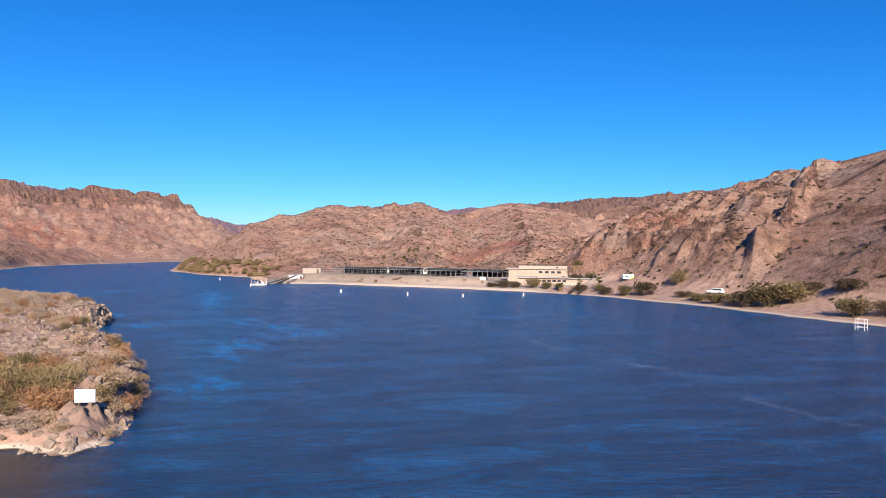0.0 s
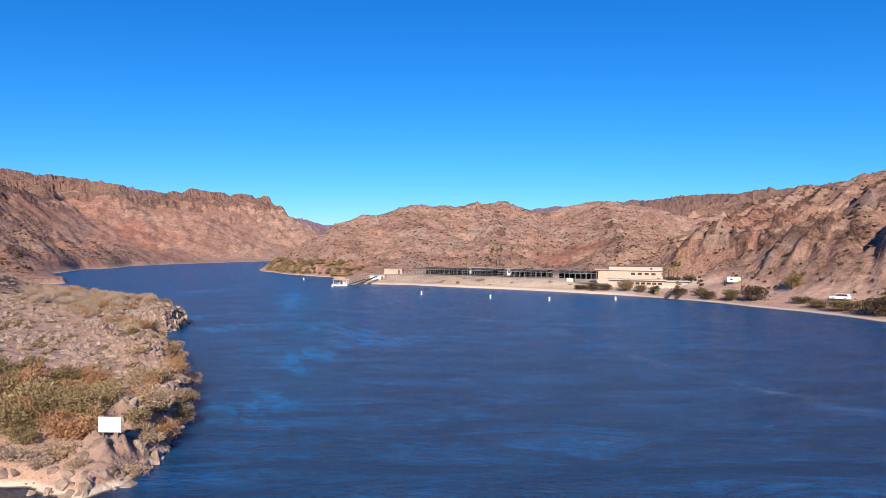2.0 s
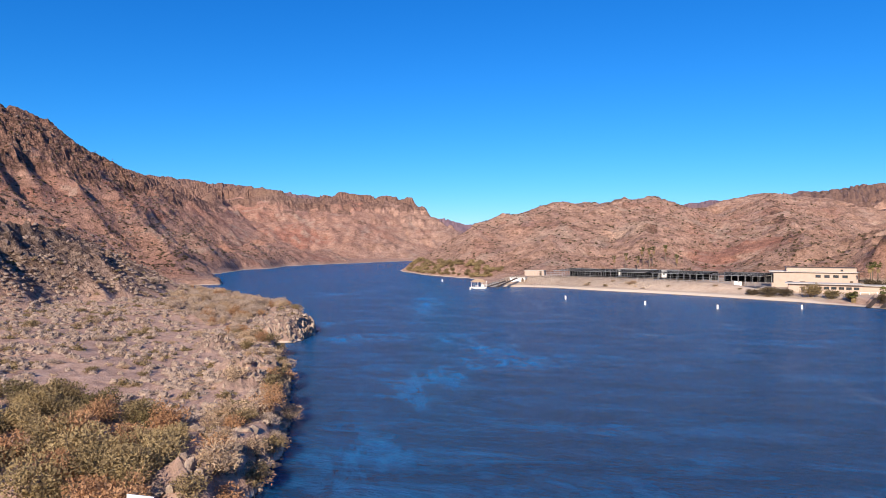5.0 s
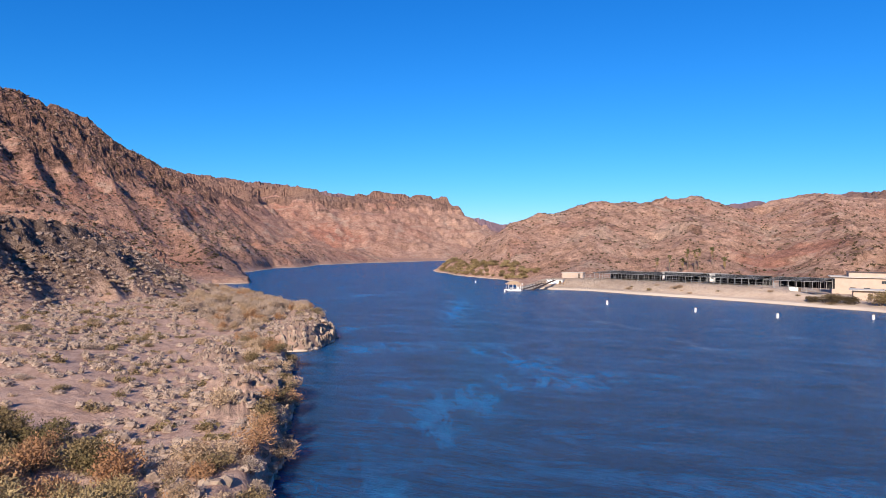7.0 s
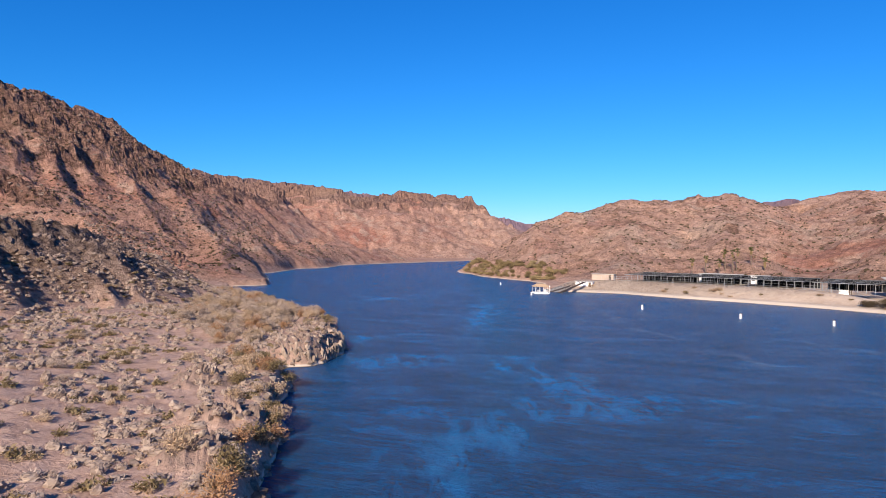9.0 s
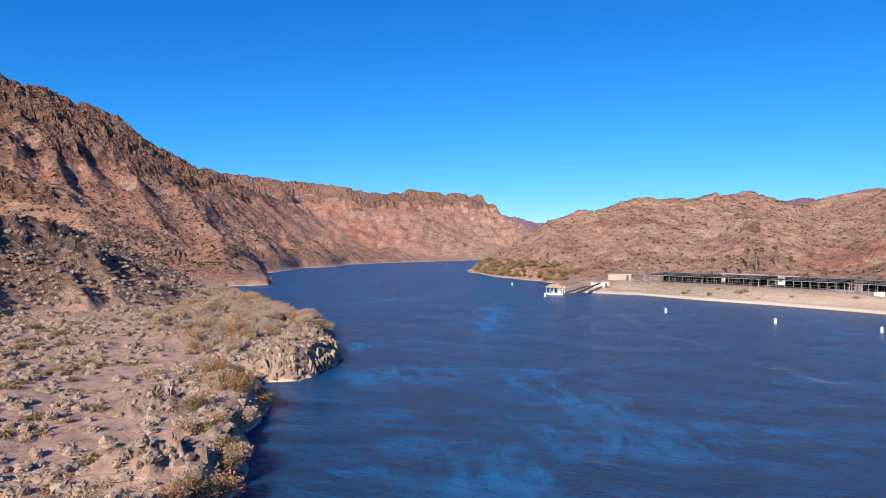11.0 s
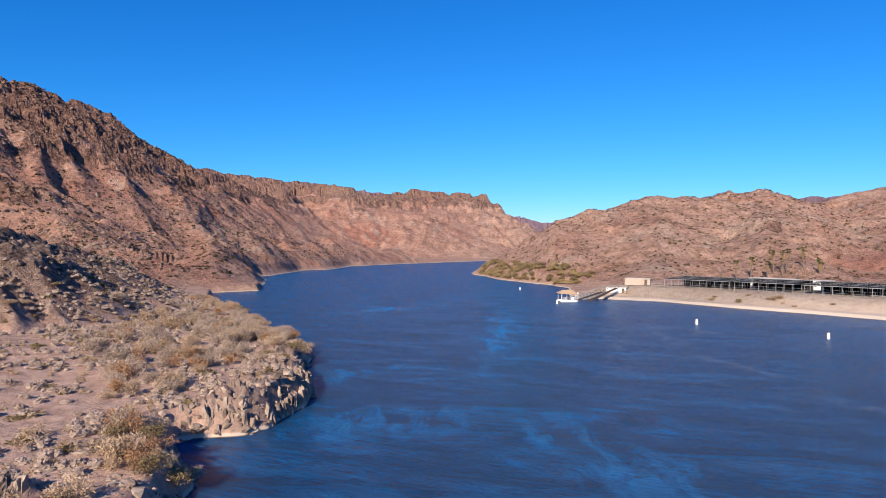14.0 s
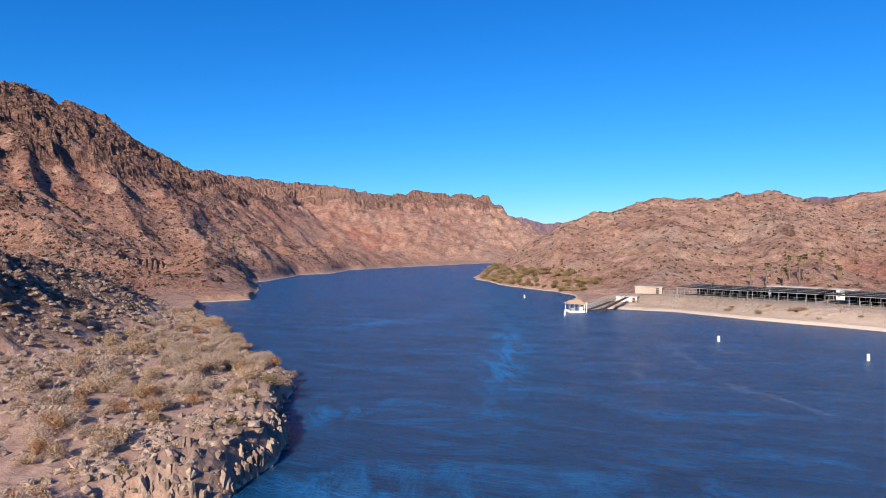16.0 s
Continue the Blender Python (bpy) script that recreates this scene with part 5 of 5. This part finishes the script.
def palm(x, y, high, seed, skirt=0.18):
    r = np.random.default_rng(seed)
    z = level(x, y)
    p = thing("palm_tree", pose(x, y, z - 0.1, 0, 0, r.uniform(0, 360)), "tall fan palm with a shaggy green crown", "palm tree", "palms of the yard")
    s = Shape()
    steps = 7
    lean = r.normal(size=2) * 0.25
    for i in range(steps):
        a, b = i / steps, (i + 1) / steps
        s.tube((lean[0] * a * a, lean[1] * a * a, high * a), (lean[0] * b * b, lean[1] * b * b, high * b), 0.24 - 0.09 * a, 0.24 - 0.09 * b, 9)
    part("trunk", s, BARK, p)
    top = Vector((lean[0], lean[1], high))
    # one fan: a stalk and a pleated half disc of blades
    fan = Shape()
    for i in range(11):
        a = radians(-75 + 15 * i)
        d = Vector((0.75 + 0.75 * math.cos(a), 0.75 * math.sin(a), -0.10 * abs(math.sin(a)) - 0.12))
        q = Vector((-math.sin(a), math.cos(a), 0)) * 0.10
        fan.add([(0.62, 0, 0), tuple(Vector((1.05, 0, 0.05)) * 0.5 + d * 0.5 - q), tuple(d + Vector((0.1, 0, -0.15))), tuple(Vector((1.05, 0, 0.05)) * 0.5 + d * 0.5 + q)], [(0, 1, 2, 3)])
    fan.tube((0, 0, 0), (0.66, 0, 0), 0.025, 0.02, 4)
    green, dry = fan.mesh("frond", LEAF["palm"]), fan.mesh("frond", LEAF["dry_palm"])
    for i in range(22):
        f = part("frond", green, None, p)
        f.matrix_basis = Matrix.Translation(top) @ Euler((0, radians(r.uniform(-65, 40)), radians(r.uniform(0, 360)))).to_matrix().to_4x4() @ Matrix.Scale(r.uniform(0.7, 1.0), 4)
    for i in range(int(60 * skirt)):
        f = part("frond", dry, None, p, "dead hanging frond")
        f.matrix_basis = Matrix.Translation(top + Vector((0, 0, -r.uniform(0.1, high * skirt)))) @ Euler((0, radians(r.uniform(60, 84)), radians(r.uniform(0, 360)))).to_matrix().to_4x4()


for i, (x, y, h, skirt) in enumerate([(95.5, 338, 9.6, 0.15), (98, 341, 9.2, 0.15), (93.5, 342, 8.8, 0.15), (84, 339, 9.0, 0.15), (78, 338, 8.2, 0.15), (89, 336, 7.0, 0.2), (105, 343, 7.5, 0.2), (109, 338, 5.0, 0.4),
                                      (141, 240, 8.6, 0.15), (143.5, 243, 9.0, 0.15), (146.5, 245, 8.6, 0.15), (112.5, 203, 2.2, 0.6), (118, 199.5, 3.4, 0.6), (123, 193.5, 3.8, 0.6)]):
    palm(x, y, h, 300 + i, skirt)


def buoy(x, y):
    b = thing("buoy", pose(x, y, 0), "white cylindrical marker buoy floating on the river", "buoy", "marker buoys in the river")
    part("body", Shape().tube((0, 0, -0.5), (0, 0, 1.15), 0.24, 0.24, 14), WHITE, b)
    part("cap", Shape().tube((0, 0, 1.15), (0, 0, 1.30), 0.24, 0.15, 14), TRIM, b, "dark cap")
    part("band", Shape().tube((0, 0, 0.78), (0, 0, 0.86), 0.247, 0.247, 14), TAN_ROOF, b, "orange band")


for x, y in ((34.1, 217.6), (53.1, 199.0), (68.5, 187.8), (90.7, 189.0), (-7.4, 322.8), (5.2, 262.5)):
    buoy(x, y)


def sign():
    foot = level(-13.1, 52)
    s = thing("sign_board", pose(-13.1, 52.0, 1.9, 0, 0, -12), "white notice board with faded lettering on two short posts", "sign")
    part("board", Shape().box(-0.74, -0.03, 0.62, 0.74, 0.03, 1.60), WHITE, s)
    for x in (-0.45, 0.45):
        part("post", Shape().box(x - 0.05, 0.032, foot - 2.3, x + 0.05, 0.13, 1.5), TIMBER, s)
    for zz, a, b in ((1.46, -0.6, 0.6), (1.33, -0.5, 0.5), (1.20, -0.62, 0.62), (1.07, -0.62, 0.55), (0.94, -0.62, 0.6), (0.81, -0.3, 0.3)):
        x = a
        while x < b - 0.1:
            w = 0.10 + 0.16 * random.random()
            part("lettering", Shape().box(x, -0.036, zz - 0.025, min(x + w, b), -0.0305, zz + 0.025), INK, s)
            x += w + 0.05


def dock():
    d = thing("boat_dock", pose(6.6, 270.5, 0, 0, 0, 11) @ Matrix.Diagonal((0.78, 0.85, 1, 1)), "white floating boat dock under a tan roof", "dock")
    part("float", Shape().box(0, 0, -0.3, 6.4, 1.3, 0.42), WHITE, d)
    part("float", Shape().box(0, 4.6, -0.3, 6.4, 5.9, 0.42), WHITE, d)
    part("float", Shape().box(5.1, 1.3, -0.3, 6.4, 4.6, 0.42), WHITE, d)
    for x in (0.3, 2.2, 4.1, 6.1):
        for y in (0.3, 5.6):
            part("post", Shape().box(x - 0.07, y - 0.07, 0.42, x + 0.07, y + 0.07, 2.45), WHITE, d)
    part("roof", Shape().add([(-0.4, -0.4, 2.45), (6.8, -0.4, 2.45), (6.8, 6.3, 2.45), (-0.4, 6.3, 2.45), (1.4, 2.9, 3.55), (5.0, 2.9, 3.55)],
                             [(0, 1, 5, 4), (1, 2, 5), (2, 3, 4, 5), (3, 0, 4), (3, 2, 1, 0)]), TAN_ROOF, d, "hipped tan metal roof")
    part("counter", Shape().box(1.0, 0.25, 0.42, 2.6, 0.95, 1.35), STEEL, d)
    part("locker", Shape().box(4.4, 0.2, 0.42, 5.4, 1.0, 1.5), WHITE, d)
    r = part("railing", Shape().tube((0.1, 0.08, 1.4), (6.3, 0.08, 1.4), 0.03), STEEL, d)
    part("rail", Shape().tube((0.1, 0.08, 0.95), (6.3, 0.08, 0.95), 0.02), STEEL, r)
    mast = part("gauge_pole", Shape().tube((6.9, 0.2, -0.8), (6.9, 0.2, 2.4), 0.09), WHITE, d)
    part("gauge_box", Shape().box(6.7, 0.0, 2.4, 7.1, 0.4, 2.9), WHITE, mast)


def gangway(ax, ay, az, bx, by, bz, label):
    a, b = Vector((ax, ay, az)), Vector((bx, by, bz))
    length = (b - a).length
    g = thing("gangway", Matrix.Translation(a) @ (b - a).to_track_quat("X", "Z").to_matrix().to_4x4(), label, "gangway", "gangways of the boat ramp")
    part("deck", Shape().box(0, -0.6, -0.06, length, 0.6, 0), RUST, g)
    for side in (-0.6, 0.6):
        t = part("truss", Shape().box(0, side - 0.04, 0, length, side + 0.04, 0.10).box(0, side - 0.03, 0.92, length, side + 0.03, 1.0), RUST, g)
        for i in range(8):
            x = length * i / 7
            part("upright", Shape().box(max(0, x - 0.03), side - 0.03, 0.1, x + 0.03, side + 0.03, 0.92), RUST, t)


sign()
dock()
gangway(12.2, 273.5, 0.5, 20.5, 284.5, 2.4, "rusty steel gangway down to the floating dock")
gangway(15.5, 272.0, 0.4, 25.5, 287, 3.6, "long rusty gangway down to the water")
ramp = thing("boat_ramp", pose(13, 284, 0.0, 0, 0, 50), "grey concrete boat ramp running into the water", "ramp")
part("slab", Shape().add([(-8, -3, -0.9), (9, -3, 1.6), (9, 3, 1.6), (-8, 3, -0.9), (-8, -3, -1.3), (9, -3, 1.0), (9, 3, 1.0), (-8, 3, -1.3)],
                         [(0, 1, 2, 3), (7, 6, 5, 4), (0, 4, 5, 1), (1, 5, 6, 2), (2, 6, 7, 3), (3, 7, 4, 0)]), CONCRETE, ramp)
gangway(111.0, 194.0, 0.3, 117.5, 200.5, 2.2, "dark steel launch rails leaning on the bank")
gangway(113.0, 191.5, 0.3, 119.5, 197.5, 2.2, "dark steel launch rails leaning on the bank")


def fence(points, name, label, gap=2.6, high=1.9, mat=STEEL):
    f = thing(name, pose(*points[0], 0), label, "fence")
    for (ax, ay), (bx, by) in zip(points, points[1:]):
        n = max(1, round(math.dist((ax, ay), (bx, by)) / gap))
        xs, ys = np.linspace(ax, bx, n + 1), np.linspace(ay, by, n + 1)
        zs = terrain(xs, ys)[0]
        o = np.array(points[0])
        for x, y, z in zip(xs - o[0], ys - o[1], zs):
            part("post", Shape().tube((x, y, z - 0.3), (x, y, z + high), 0.045, 0.045, 6), mat, f)
        for h in (high, high * 0.5, 0.15):
            s = Shape()
            for i in range(n):
                s.tube((xs[i] - o[0], ys[i] - o[1], zs[i] + h), (xs[i + 1] - o[0], ys[i + 1] - o[1], zs[i + 1] + h), 0.028, 0.028, 5)
            part("rail", s, mat, f)


fence([(33, 296), (47, 288.5), (60, 277), (76, 262), (92, 246), (103, 236)], "fence", "pale steel pipe fence along the top of the dike", 2.6, 1.5)
fence([(36, 309), (60, 318), (92, 314), (112, 286)], "fence", "pale steel pipe fence behind the parking canopies")


def pole(x, y, high):
    z = level(x, y)
    p = thing("utility_pole", pose(x, y, z - 0.3), "slender timber utility pole with a lamp arm", "utility pole")
    part("shaft", Shape().tube((0, 0, 0), (0, 0, high), 0.13, 0.09, 8), TIMBER, p)
    part("crossarm", Shape().box(-0.7, -0.05, high - 0.6, 0.7, 0.05, high - 0.48), TIMBER, p)
    part("lamp", Shape().box(0.3, -0.12, high - 0.85, 0.8, 0.12, high - 0.72), STEEL, p)


pole(131, 184, 7.5)
pole(158, 131, 6.5)
stand = thing("water_stand", pose(113, 86.5, 0, 0, 0, 20), "white steel frame standing in the shallow water", "frame")
for x in (0, 1.6):
    for y in (0, 1.6):
        part("leg", Shape().tube((x, y, -1.5), (x, y, 2.2), 0.06), WHITE, stand)
for h in (0.6, 1.4, 2.15):
    part("rail", Shape().tube((0, 0, h), (1.6, 0, h), 0.04).tube((0, 1.6, h), (1.6, 1.6, h), 0.04).tube((0, 0, h), (0, 1.6, h), 0.04).tube((1.6, 0, h), (1.6, 1.6, h), 0.04), WHITE, stand)
